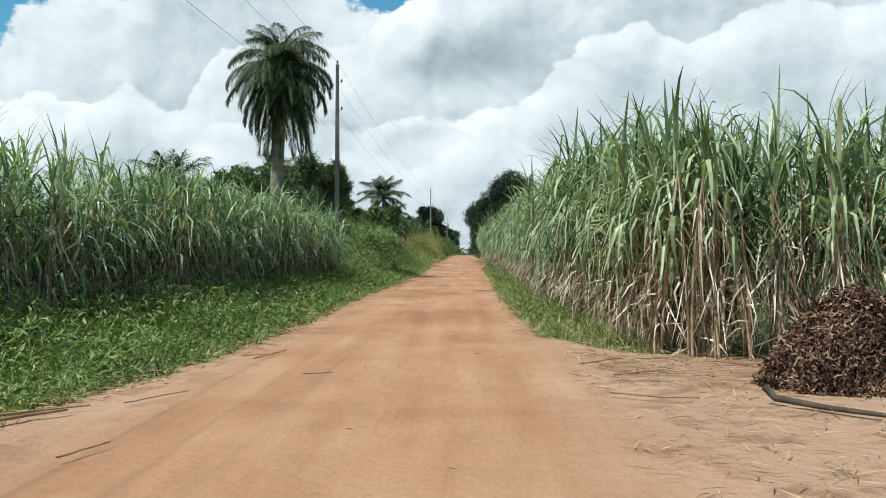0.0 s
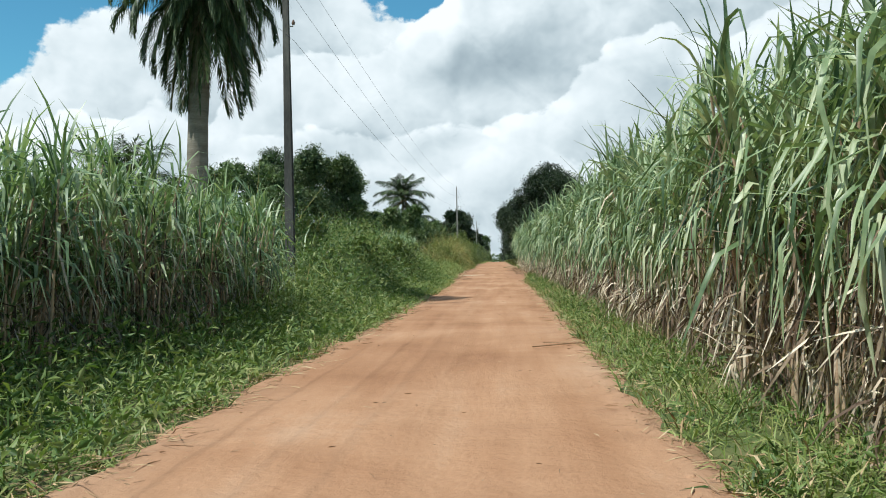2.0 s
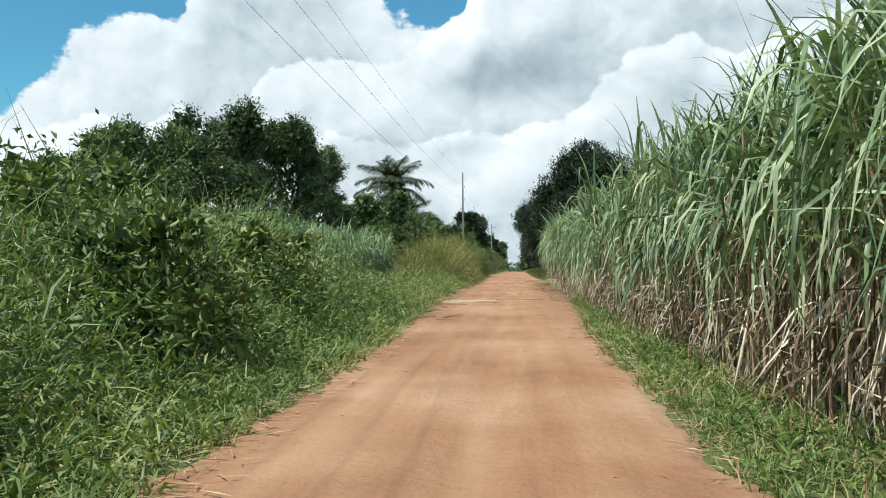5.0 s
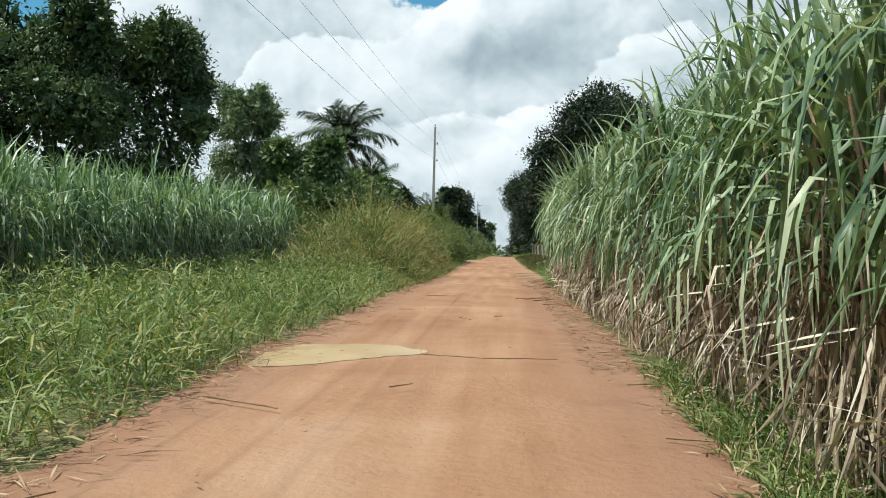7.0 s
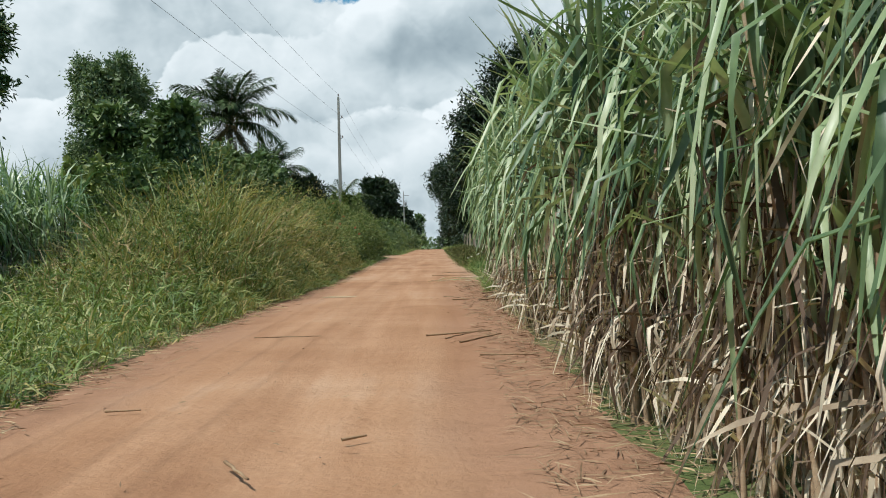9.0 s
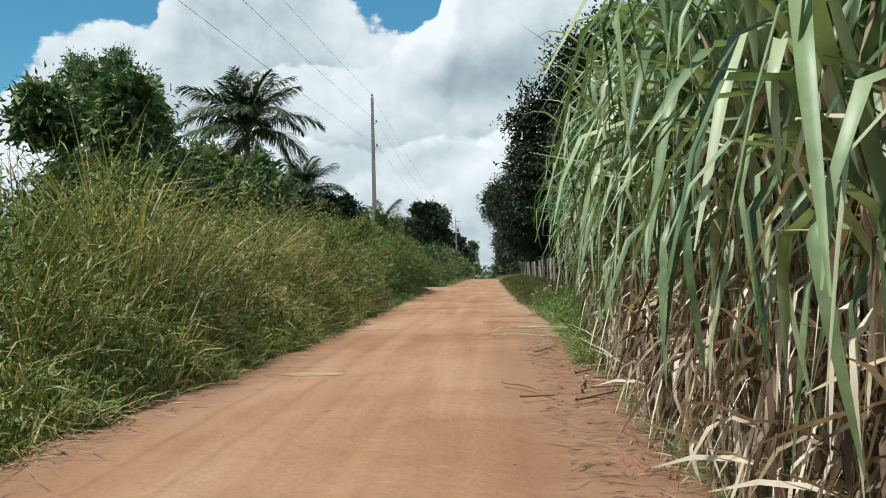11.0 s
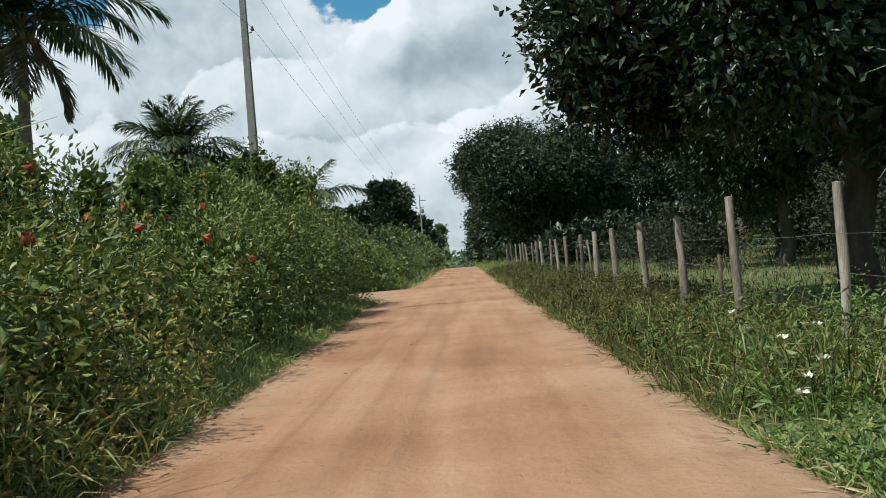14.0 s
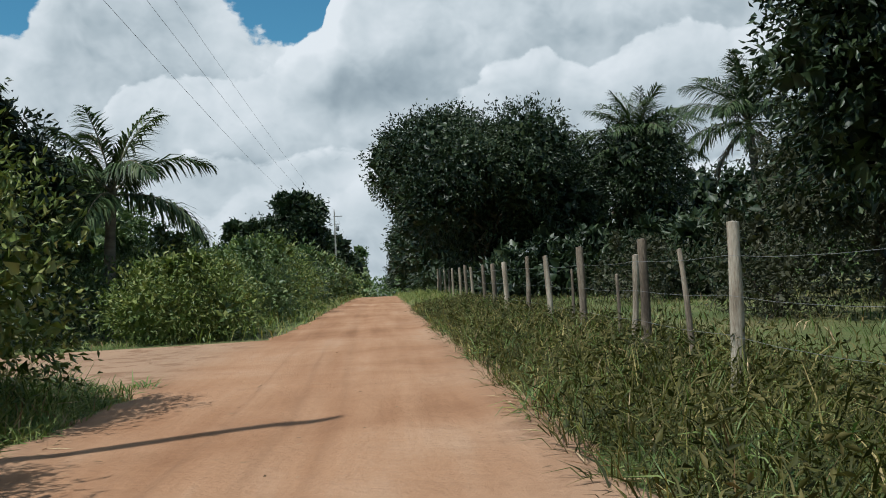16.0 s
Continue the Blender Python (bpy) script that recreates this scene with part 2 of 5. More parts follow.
# grass colours darkened to olive: the shade by the fence is in them
M_SHADED_GRASS = material("coarse_fence_grass", [(0.028, 0.032, 0.007), (0.050, 0.053, 0.012), (0.082, 0.079, 0.02), (0.155, 0.133, 0.048)], 0.5, 0.6, island=0.55, translucent=0.18, specular=0.2)
# grey leaf colour, lowered to include the shade under the trees
M_GREY_SHRUB = material("thin_grey_leaf", [(0.026, 0.03, 0.015), (0.046, 0.05, 0.026), (0.08, 0.08, 0.044)], 0.5, 0.6, island=0.5, translucent=0.15)
M_PALM = material("palm_leaflet", [(0.022, 0.043, 0.017), (0.043, 0.072, 0.026), (0.075, 0.11, 0.042), (0.13, 0.155, 0.07)], 0.5, 0.5, island=0.45, translucent=0.12, specular=0.3)
M_PALM_DRY = material("dry_palm_leaflet", [(0.09, 0.075, 0.05), (0.17, 0.145, 0.10), (0.27, 0.23, 0.16)], 0.8, 0.8, island=0.5)
M_BARK = material("bark", [(0.035, 0.028, 0.02), (0.08, 0.062, 0.045), (0.14, 0.115, 0.085)], 3.0, 0.9, bump=0.9, bump_scale=18.0, stretch=(1, 1, 0.3))
M_PALM_BARK = material("palm_bark", [(0.10, 0.085, 0.065), (0.19, 0.165, 0.13), (0.28, 0.25, 0.20)], 2.0, 0.9, bump=0.8, bump_scale=9.0, stretch=(0.4, 0.4, 3))
M_POST = material("weathered_post_wood", [(0.07, 0.055, 0.042), (0.17, 0.135, 0.10), (0.32, 0.265, 0.20), (0.52, 0.46, 0.37)], 1.8, 0.85, bump=0.6, bump_scale=22.0, obj=0.35, stretch=(3, 3, 0.5))
M_CONCRETE = material("pole_concrete", [(0.16, 0.155, 0.14), (0.26, 0.25, 0.225), (0.34, 0.325, 0.29)], 1.2, 0.9, bump=0.35, bump_scale=30.0, stretch=(1, 1, 0.35))
M_DARK_CONCRETE = material("stained_concrete", [(0.035, 0.035, 0.033), (0.07, 0.068, 0.062), (0.13, 0.125, 0.11)], 1.4, 0.9, bump=0.4, bump_scale=30.0, stretch=(1, 1, 0.35))
M_METAL = material("galvanised_iron", [(0.14, 0.14, 0.14), (0.24, 0.24, 0.24)], 6.0, 0.5)
M_WIRE = material("cable", [(0.035, 0.037, 0.04), (0.06, 0.06, 0.065)], 3.0, 0.5)
M_CERAMIC = material("insulator", [(0.10, 0.05, 0.03), (0.16, 0.09, 0.05)], 6.0, 0.2, specular=0.6)
M_RED = material("red_petal", [(0.34, 0.05, 0.025), (0.52, 0.13, 0.07)], 3.0, 0.6, island=0.4, translucent=0.2)
M_WHITE = material("white_petal", [(0.62, 0.60, 0.45), (0.80, 0.79, 0.68)], 3.0, 0.6, island=0.3)
M_DEAD = material("dead_leaf", [(0.045, 0.026, 0.017), (0.105, 0.055, 0.034), (0.20, 0.11, 0.066), (0.34, 0.23, 0.15)], 2.0, 0.85, island=0.6)
M_STICK = material("dry_stick", [(0.12, 0.07, 0.04), (0.25, 0.16, 0.09), (0.38, 0.27, 0.16)], 4.0, 0.85, island=0.4)


def road_material():
    """Packed orange sand: paler wheel tracks, damp and pale patches, grit."""
    m = bpy.data.materials.new("packed_sand")
    m.use_nodes = True
    k = Nodes(m.node_tree)
    pos = k.add("ShaderNodeNewGeometry").outputs["Position"]
    sep = k.add("ShaderNodeSeparateXYZ")
    k.link(pos, sep.inputs[0])
    lane = k.vec(k.math("MULTIPLY", sep.outputs[0], 1.0), k.math("MULTIPLY", sep.outputs[1], 0.07), 0.0)
    streak = k.noise(lane, 2.2, 5.0, 0.55)
    patch = k.noise(pos, 0.28, 5.0, 0.6, 0.4)
    grain = k.noise(pos, 26.0, 6.0, 0.7)
    f = k.math("ADD", k.math("MULTIPLY", streak, 0.42), k.math("MULTIPLY", patch, 0.58))
    f = k.math("ADD", f, k.math("MULTIPLY", k.math("SUBTRACT", grain, 0.5), 0.16))
    ramp = k.add("ShaderNodeValToRGB")
    for p, c in ((0.30, (0.225, 0.112, 0.060)), (0.44, (0.315, 0.168, 0.092)), (0.56, (0.385, 0.22, 0.127)), (0.72, (0.46, 0.30, 0.195))):
        e = ramp.color_ramp.elements.new(p)
        e.color = (*c, 1)
    ramp.color_ramp.elements.remove(ramp.color_ramp.elements[0])
    ramp.color_ramp.elements.remove(ramp.color_ramp.elements[-1])
    k.link(f, ramp.inputs[0])
    # paler loose sand off the wheel tracks: the margins and the clearings
    mx = k.math("ABSOLUTE", k.math("ADD", sep.outputs[0], 0.95))
    loose = k.step(k.math("ADD", mx, k.math("MULTIPLY", k.math("SUBTRACT", patch, 0.5), 1.6)), 1.3, 2.9)
    colour = k.mix(k.math("MULTIPLY", loose, 0.6), ramp.outputs[0], (0.37, 0.262, 0.18))
    # redder earth along the margins of the middle stretch
    red = k.math("MULTIPLY", k.step(sep.outputs[1], 66.0, 73.0), k.step(sep.outputs[1], 112.0, 104.0))
    red = k.math("MULTIPLY", red, k.step(k.math("ADD", mx, k.math("MULTIPLY", k.math("SUBTRACT", patch, 0.5), 1.8)), 1.0, 2.0))
    colour = k.mix(k.math("MULTIPLY", red, 0.75), colour, (0.285, 0.152, 0.092))
    # damp reddish blotches and trodden crumbs, thickest on the margins
    damp = k.math("MULTIPLY", k.step(k.noise(pos, 1.3, 6.0, 0.65), 0.50, 0.62), k.math("ADD", 0.12, k.math("MULTIPLY", loose, 0.5)))
    colour = k.mix(damp, colour, (0.19, 0.098, 0.056))
    b = k.add("ShaderNodeBsdfPrincipled")
    k.link(colour, b.inputs["Base Color"])
    b.inputs["Roughness"].default_value = 0.95
    b.inputs["Specular IOR Level"].default_value = 0.12
    h = k.add("ShaderNodeBump")
    h.inputs["Strength"].default_value, h.inputs["Distance"].default_value = 0.8, 0.035
    lumps = k.math("MULTIPLY", k.noise(pos, 3.2, 5.0, 0.6), k.math("MULTIPLY", loose, 2.4))
    k.link(k.math("ADD", k.math("ADD", k.noise(pos, 9.0, 8.0, 0.65), k.math("MULTIPLY", streak, 0.6)), lumps), h.inputs["Height"])
    k.link(h.outputs[0], b.inputs["Normal"])
    o = k.add("ShaderNodeOutputMaterial")
    k.link(b.outputs[0], o.inputs[0])
    return m


M_ROAD = road_material()
M_GROUND = material("field_soil", [(0.055, 0.08, 0.022), (0.085, 0.11, 0.032), (0.13, 0.13, 0.05), (0.24, 0.18, 0.095)], 0.22, 0.95, bump=0.5, bump_scale=12.0)
M_PUDDLE = material("muddy_water", [(0.40, 0.255, 0.11), (0.48, 0.325, 0.15), (0.53, 0.39, 0.20)], 1.2, 0.3, specular=0.22, fine=0.12)


# ---- mesh kit ----
rng = np.random.default_rng(7)


class Acc:
    """Gathers points and faces of three or four corners for one mesh."""

    def __init__(self):
        self.v, self.f, self.m, self.n = [], [], [], 0

    def add(self, v, f, mat=0):
        v, f = np.asarray(v, float).reshape(-1, 3), np.asarray(f, int)
        self.v.append(v)
        self.f.append(f + self.n)
        self.m.append(np.full(len(f), mat, int))
        self.n += len(v)
        return self

    def moved(self, m):
        """The same shape under the 4 x 4 matrix m, as a list of (points, faces, material)."""
        m = np.array(m)
        out, k = [], 0
        for v, f, s in zip(self.v, self.f, self.m):
            out.append((v @ m[:3, :3].T + m[:3, 3], f - k, s[0] if len(s) else 0))
            k += len(v)
        return out

    def merge(self, parts):
        for v, f, s in parts:
            self.add(v, f, s)
        return self

    def mesh(self, name, mats, smooth=True):
        me = bpy.data.meshes.new(name)
        v = np.concatenate(self.v)
        loops = np.concatenate([f.ravel() for f in self.f])
        totals = np.concatenate([np.full(len(f), f.shape[1]) for f in self.f])
        starts = np.concatenate(([0], np.cumsum(totals)[:-1]))
        me.vertices.add(len(v))
        me.vertices.foreach_set("co", v.ravel())
        me.loops.add(len(loops))
        me.loops.foreach_set("vertex_index", loops)
        me.polygons.add(len(totals))
        me.polygons.foreach_set("loop_start", starts)
        me.polygons.foreach_set("loop_total", totals)
        me.polygons.foreach_set("material_index", np.concatenate(self.m))
        me.polygons.foreach_set("use_smooth", np.full(len(totals), smooth))
        for m in mats:
            me.materials.append(m)
        me.update()
        return me

    def object(self, name, mats, parent=None, label="", smooth=True):
        ob = new(name, self.mesh(name, mats, smooth))
        if parent:
            ob.parent = parent
        if label:
            ob["label"] = label
        return ob


def blades(base, az, elev, length, width, droop, seg=4, bend=0.35, fold=False, twist=None, tip=0.7):
    """Many long leaves: each rises from its base towards az at the angle elev and bends over by droop, from the share bend of its length on."""
    n = len(base)
    s = np.linspace(0, 1, seg + 1)
    if np.ndim(bend):
        k = np.clip((s[None] - bend[:, None] + 0.15) / 0.42, 0, 1)
        e = elev[:, None] - droop[:, None] * k * k * (3 - 2 * k)
    else:
        e = elev[:, None] - droop[:, None] * np.clip((s[None] - bend * 0.6) / (1 - bend * 0.6), 0, 1) ** 1.25
    mid = (e[:, 1:] + e[:, :-1]) / 2
    step = (length / seg)[:, None]
    out = np.concatenate([np.zeros((n, 1)), np.cumsum(np.cos(mid) * step, 1)], 1)
    up = np.concatenate([np.zeros((n, 1)), np.cumsum(np.sin(mid) * step, 1)], 1)
    ca, sa = np.cos(az)[:, None], np.sin(az)[:, None]
    mids = np.stack([base[:, :1] + ca * out, base[:, 1:2] + sa * out, base[:, 2:] + up], -1)
    tw = (np.zeros(n) if twist is None else twist)[:, None] * (0.3 + s[None])
    side = np.stack([-sa * np.cos(tw) - ca * np.sin(e) * np.sin(tw), ca * np.cos(tw) - sa * np.sin(e) * np.sin(tw), np.cos(e) * np.sin(tw)], -1)
    w = width[:, None] * np.minimum(1, 0.45 + 3 * s)[None] * np.maximum(0.03, 1 - s[None] ** 2.2) ** tip * 0.5
    a, b = mids - side * w[..., None], mids + side * w[..., None]
    if fold:
        nrm = np.stack([-ca * np.sin(e), -sa * np.sin(e), np.cos(e)], -1)
        c = mids - nrm * (w * 0.35)[..., None]
        v = np.stack([a, c, b], 2)
        cols = 3
    else:
        v = np.stack([a, b], 2)
        cols = 2
    i = np.arange(n)[:, None, None] * (seg + 1) * cols + np.arange(seg)[None, :, None] * cols + np.arange(cols - 1)[None, None, :]
    i = i.ravel()
    f = np.stack([i, i + 1, i + cols + 1, i + cols], 1)
    return v.reshape(-1, 3), f


def tube(points, radii, sides=6):
    """A tapered round bar along points."""
    p = np.asarray(points, float)
    d = np.gradient(p, axis=0)
    d /= np.linalg.norm(d, axis=1)[:, None] + 1e-9
    ref = np.where(np.abs(d[:, 2:]) > 0.9, np.array([[1.0, 0, 0]]), np.array([[0, 0, 1.0]]))
    a = np.cross(d, ref)
    a /= np.linalg.norm(a, axis=1)[:, None]
    b = np.cross(d, a)
    t = np.linspace(0, 2 * np.pi, sides, endpoint=False)
    r = np.asarray(radii, float)[:, None, None]
    v = p[:, None] + r * (np.cos(t)[None, :, None] * a[:, None] + np.sin(t)[None, :, None] * b[:, None])
    k = len(p)
    i = (np.arange(k - 1)[:, None] * sides + np.arange(sides)[None]).ravel()
    j = (np.arange(k - 1)[:, None] * sides + (np.arange(sides)[None] + 1) % sides).ravel()
    return v.reshape(-1, 3), np.stack([i, j, j + sides, i + sides], 1)


def leaves(centre, out, length, width, curl=0.25):
    """Many broad leaves: a folded diamond each, pointing about along out."""
    n = len(centre)
    d = out / (np.linalg.norm(out, axis=1)[:, None] + 1e-9)
    r = rng.normal(size=(n, 3))
    side = np.cross(d, r)
    side /= np.linalg.norm(side, axis=1)[:, None] + 1e-9
    nrm = np.cross(side, d)
    L, w = length[:, None], width[:, None]
    base, tip = centre, centre + d * L - nrm * L * curl
    mid = centre + d * L * 0.48
    a = mid + side * w * 0.5 + nrm * w * 0.18
    b = mid - side * w * 0.5 + nrm * w * 0.18
    v = np.stack([base, a, tip, b], 1)
    i = np.arange(n) * 4
    f = np.concatenate([np.stack([i, i + 1, i + 2], 1), np.stack([i, i + 2, i + 3], 1)])
    return v.reshape(-1, 3), f


def rand(lo, hi, n):
    return rng.uniform(lo, hi, n)


def wave(x, y, scale, seed=0.0):
    """A smooth uneven number from -1 to 1 over the plan."""
    x, y = np.asarray(x, float) / scale, np.asarray(y, float) / scale
    return (np.sin(x * 1.7 + y * 0.9 + seed) + np.sin(-x * 1.1 + y * 2.3 + seed * 2.1 + 1.3) + np.sin(x * 3.1 - y * 1.9 + seed * 0.7) * 0.6 + np.sin(y * 4.3 + x * 0.4 + seed * 3.3) * 0.5) / 3.1


# ---- plan ----
def left_edge(y):
    """The road's western edge; it opens into a side turning."""
    y = np.asarray(y, float)
    x = np.interp(y, [-40, 4, 10, 16, 30, 40, 60, 70, 80, 95, 110, 140, 160, 180, 260, 420], [-7.5, -5.0, -3.5, -3.1, -2.95, -2.65, -2.65, -2.9, -3.15, -3.3, -2.95, -3.25, -2.4, -2.2, -2.1, -2.1])
    turn = np.clip((y - 143.4) / 1.2, 0, 1) * np.clip((152.8 - y) / 1.2, 0, 1)
    return x - turn * 9.0


def right_edge(y):
    """The road's eastern edge; it opens into a sandy clearing at the start."""
    y = np.asarray(y, float)
    return np.interp(y, [-40, 5, 8, 11.5, 13.2, 15.5, 25, 65, 74, 84, 97, 112, 125, 150, 180, 420], [7.0, 6.5, 6.0, 5.0, 2.2, 1.15, 0.95, 1.05, 1.45, 1.65, 1.6, 1.75, 1.5, 1.35, 1.0, 0.9])


def cane_front(y):
    """The line of the eastern cane field's outer row."""
    return np.interp(y, [12.5, 20, 50, 70, 84, 90, 97, 104, 109, 115, 121], [2.55, 2.2, 2.25, 2.05, 1.95, 1.9, 1.85, 2.1, 2.9, 3.5, 4.15])


def road_height(x, y):
    return 0.018 * wave(x, y, 2.3) + 0.012 * wave(x, y, 0.8, 3.0) + 0.03 * wave(x, y, 17.0, 1.0) - 0.03


def fall(y):
    """The land's height: level, then falling away beyond the crest."""
    d = np.clip(np.asarray(y, float) - 176.0, 0, None)
    return np.where(d < 70, -0.0003 * d * d, -1.47 - 0.03 * (d - 70))


# middle, size, rim from the east round by the north
PUDDLES = [(-2.0, 80.2, 1.0, (0.45, 1.08, 1.3, 1.28, 1.28, 1.1, 0.95, 1.2, 1.6, 0.55, 0.4, 0.38)), (-1.95, 102.78, 0.36, (1.15, 0.9, 0.6, 0.55, 0.7, 1.0, 1.2, 0.9, 0.6, 0.5, 0.6, 0.95))]
PUDDLE_LEVEL = -0.026

# ---- ground and road ----
acc = Acc()
g = np.concatenate([-np.geomspace(2500, 60, 9), np.linspace(-50, 50, 21), np.geomspace(60, 2500, 9)])
gy = np.concatenate([-np.geomspace(1500, 40, 6), np.linspace(-30, 420, 91), np.geomspace(460, 3500, 9)])
gx2, gy2 = np.meshgrid(g, gy)
v = np.stack([gx2, gy2, -0.06 + fall(gy2)], -1).reshape(-1, 3)
ny, nx = gx2.shape
i = (np.arange(ny - 1)[:, None] * nx + np.arange(nx - 1)[None]).ravel()
acc.add(v, np.stack([i, i + 1, i + nx + 1, i + nx], 1))
tagged(acc.object("ground", [M_GROUND]), "sandy field soil with patches of grass", "ground", kind="structure")

acc = Acc()
ys = np.concatenate([np.arange(-36, 160, 0.42), np.arange(160, 260, 0.8), np.arange(260, 425, 3.0)])
u = np.concatenate([np.linspace(-0.06, 0.1, 9), np.linspace(0.12, 0.88, 34), np.linspace(0.9, 1.06, 9)])
yy, uu = np.meshgrid(ys, u, indexing="ij")
le = left_edge(ys) + 0.16 * wave(0, ys, 0.9, 2.0) + 0.09 * wave(0, ys, 0.3, 5.0)
re = right_edge(ys) + 0.12 * wave(0, ys, 0.8, 7.0) + 0.08 * wave(0, ys, 0.27, 4.0)
xx = le[:, None] + uu * (re - le)[:, None]
rise = np.clip(np.minimum(uu + 0.06, 1.06 - uu) / 0.1, 0, 1)
rise = rise * rise * (3 - 2 * rise)
ruts = -0.022 * np.exp(-((xx + 0.72) / 0.22) ** 2) - 0.022 * np.exp(-((xx - 0.62) / 0.22) ** 2)
zz = -0.10 + rise * (0.13 + road_height(xx, yy) + ruts) + fall(yy)
side = np.clip(1 - np.minimum(uu, 1 - uu) / 0.16, 0, 1) * rise
zz += side * (0.03 * wave(xx, yy, 0.22, 1.0) + 0.025 * wave(xx, yy, 0.5, 6.0))
for px, py, size, _ in PUDDLES:
    inside = np.hypot(xx - px, yy - py) / size
    flat = np.clip((2.4 - inside) / 0.8, 0, 1)
    zz += (PUDDLE_LEVEL - 0.006 - zz) * flat * flat * (3 - 2 * flat)
ny, nx = xx.shape
i = (np.arange(ny - 1)[:, None] * nx + np.arange(nx - 1)[None]).ravel()
acc.add(np.stack([xx, yy, zz], -1).reshape(-1, 3), np.stack([i, i + 1, i + nx + 1, i + nx], 1))
tagged(acc.object("road", [M_ROAD]), "straight unpaved road of packed orange sand with wheel tracks", "dirt road", kind="structure")


# ---- sugar cane ----
def cane_parts(green, dry, lush=1.0, seg=6, fold=True, stalks=3, low=0.5, reach=0.0):
    """One clump of cane at the origin: bare stalks, hanging dry leaves and the green tops, about 3.7 m high."""
    st, lv, dr = [], Acc(), Acc()
    for k in range(stalks):
        a, d = rng.uniform(0, 6.28), rng.uniform(0.02, 0.14)
        x0, y0, lean, la = d * math.cos(a), d * math.sin(a), rng.uniform(0, 0.2), rng.uniform(0, 6.28)
        h = rng.uniform(2.0, 2.75)
        z = np.linspace(-0.12, h, 7)
        p = np.stack([x0 + math.cos(la) * lean * z * z / h, y0 + math.sin(la) * lean * z * z / h, z], 1)
        one = Acc()
        one.add(*tube(p, np.linspace(0.022, 0.013, 7), 5))
        st.append(one)

        def at(zz):
            return np.stack([np.interp(zz, z, p[:, 0]), np.interp(zz, z, p[:, 1]), zz], 1)

        n = max(2, int(green / stalks))
        zz = h * (low + (1 - low) * np.sort(rng.uniform(0, 1, n)))
        t = (zz / h - low) / (1 - low)
        over = rng.random(n) < 0.86
        # leaves reach for the open side, fold over and hang
        az = np.where(rng.random(n) < reach, np.pi + rng.normal(size=n) * 1.0, rand(0, 6.28, n))
        lv.add(*blades(at(zz), az, np.radians(np.where(over, 54 + 24 * t + rand(-10, 8, n), rand(74, 88, n))), rand(0.8, 1.5, n) * lush, rand(0.038, 0.070, n),
                       np.radians(np.where(over, rand(118, 166, n), rand(10, 70, n))), seg, rand(0.25, 0.58, n), fold, rand(-0.7, 0.7, n)))
        # the spindle of young leaves at the top
        n = 3
        lv.add(*blades(at(np.full(n, h)), rand(0, 6.28, n), np.radians(rand(66, 88, n)), rand(0.5, 1.1, n) * lush, rand(0.035, 0.06, n), np.radians(rand(8, 110, n)), seg, 0.6, fold, rand(-0.8, 0.8, n)))
        if not dry:
            continue
        # dead leaves: many hang along the stalk, many are snapped and fold over, some lie across
        n = max(1, int(dry / stalks * 0.85))
        zz = h * rand(0.25, 0.95, n)
        dr.add(*blades(at(zz), rand(0, 6.28, n), np.radians(rand(-86, -54, n)), np.minimum(rand(0.4, 1.1, n), zz * 0.98), rand(0.012, 0.034, n), np.radians(rand(-14, 20, n)), 4, 0.1, False, rand(-1.8, 1.8, n)))
        n = max(1, int(dry / stalks * 0.5))
        zz = h * rand(0.12, 0.82, n)
        az = np.where(rng.random(n) < reach, np.pi + rng.normal(size=n) * 0.9, rand(0, 6.28, n))
        dr.add(*blades(at(zz), az, np.radians(rand(5, 70, n)), np.minimum(rand(0.4, 1.0, n), 0.25 + zz), rand(0.014, 0.036, n), np.radians(rand(95, 158, n)), 5, rand(0.12, 0.4, n), False, rand(-1.4, 1.4, n)))
        n = max(1, int(dry / stalks * 0.22))
        zz = h * rand(0.04, 0.6, n)
        dr.add(*blades(at(zz), rand(0, 6.28, n), np.radians(rand(-60, 62, n)), rand(0.25, 0.75, n), rand(0.014, 0.036, n), np.radians(rand(0, 60, n)), 3, 0.2, False, rand(-1.6, 1.6, n)))
    return st, lv, dr


def cane_thing(green, dry, lush, apart=False):
    """A clump as a thing; apart: every green leaf is a part of its own."""
    st, lv, dr = cane_parts(green, dry, lush, stalks=4, reach=0.6)
    clump = new("sugar_cane")
    for one in st:
        one.object("stalk", [M_STALK], clump, "brown jointed cane stalk")
    if apart:
        k = 7 * 3
        for v in lv.v:
            for leaf in v.reshape(-1, k, 3):
                i = (np.arange(6)[:, None] * 3 + np.arange(2)[None]).ravel()
                one = Acc()
                one.add(leaf, np.stack([i, i + 1, i + 4, i + 3], 1))
                one.object("leaf", [M_CANE_APART], clump)
    else:
        lv.object("leaf_crown", [M_CANE], clump, "long arching green leaves")
    dr.object("dry_leaves", [M_DRY], clump, "straw-coloured dead leaves hanging down")
    return tagged(clump, "tall sugar cane clump with dry lower leaves at the road's edge", "sugar cane", "outer row of the cane field")


kinds = [cane_thing(44, 66, 1.0 + 0.04 * (k % 4)) for k in range(10)]
close = [cane_thing(44, 66, 1.0 + 0.04 * k, True) for k in range(4)]
used = set()
y, n = 12.7, 0
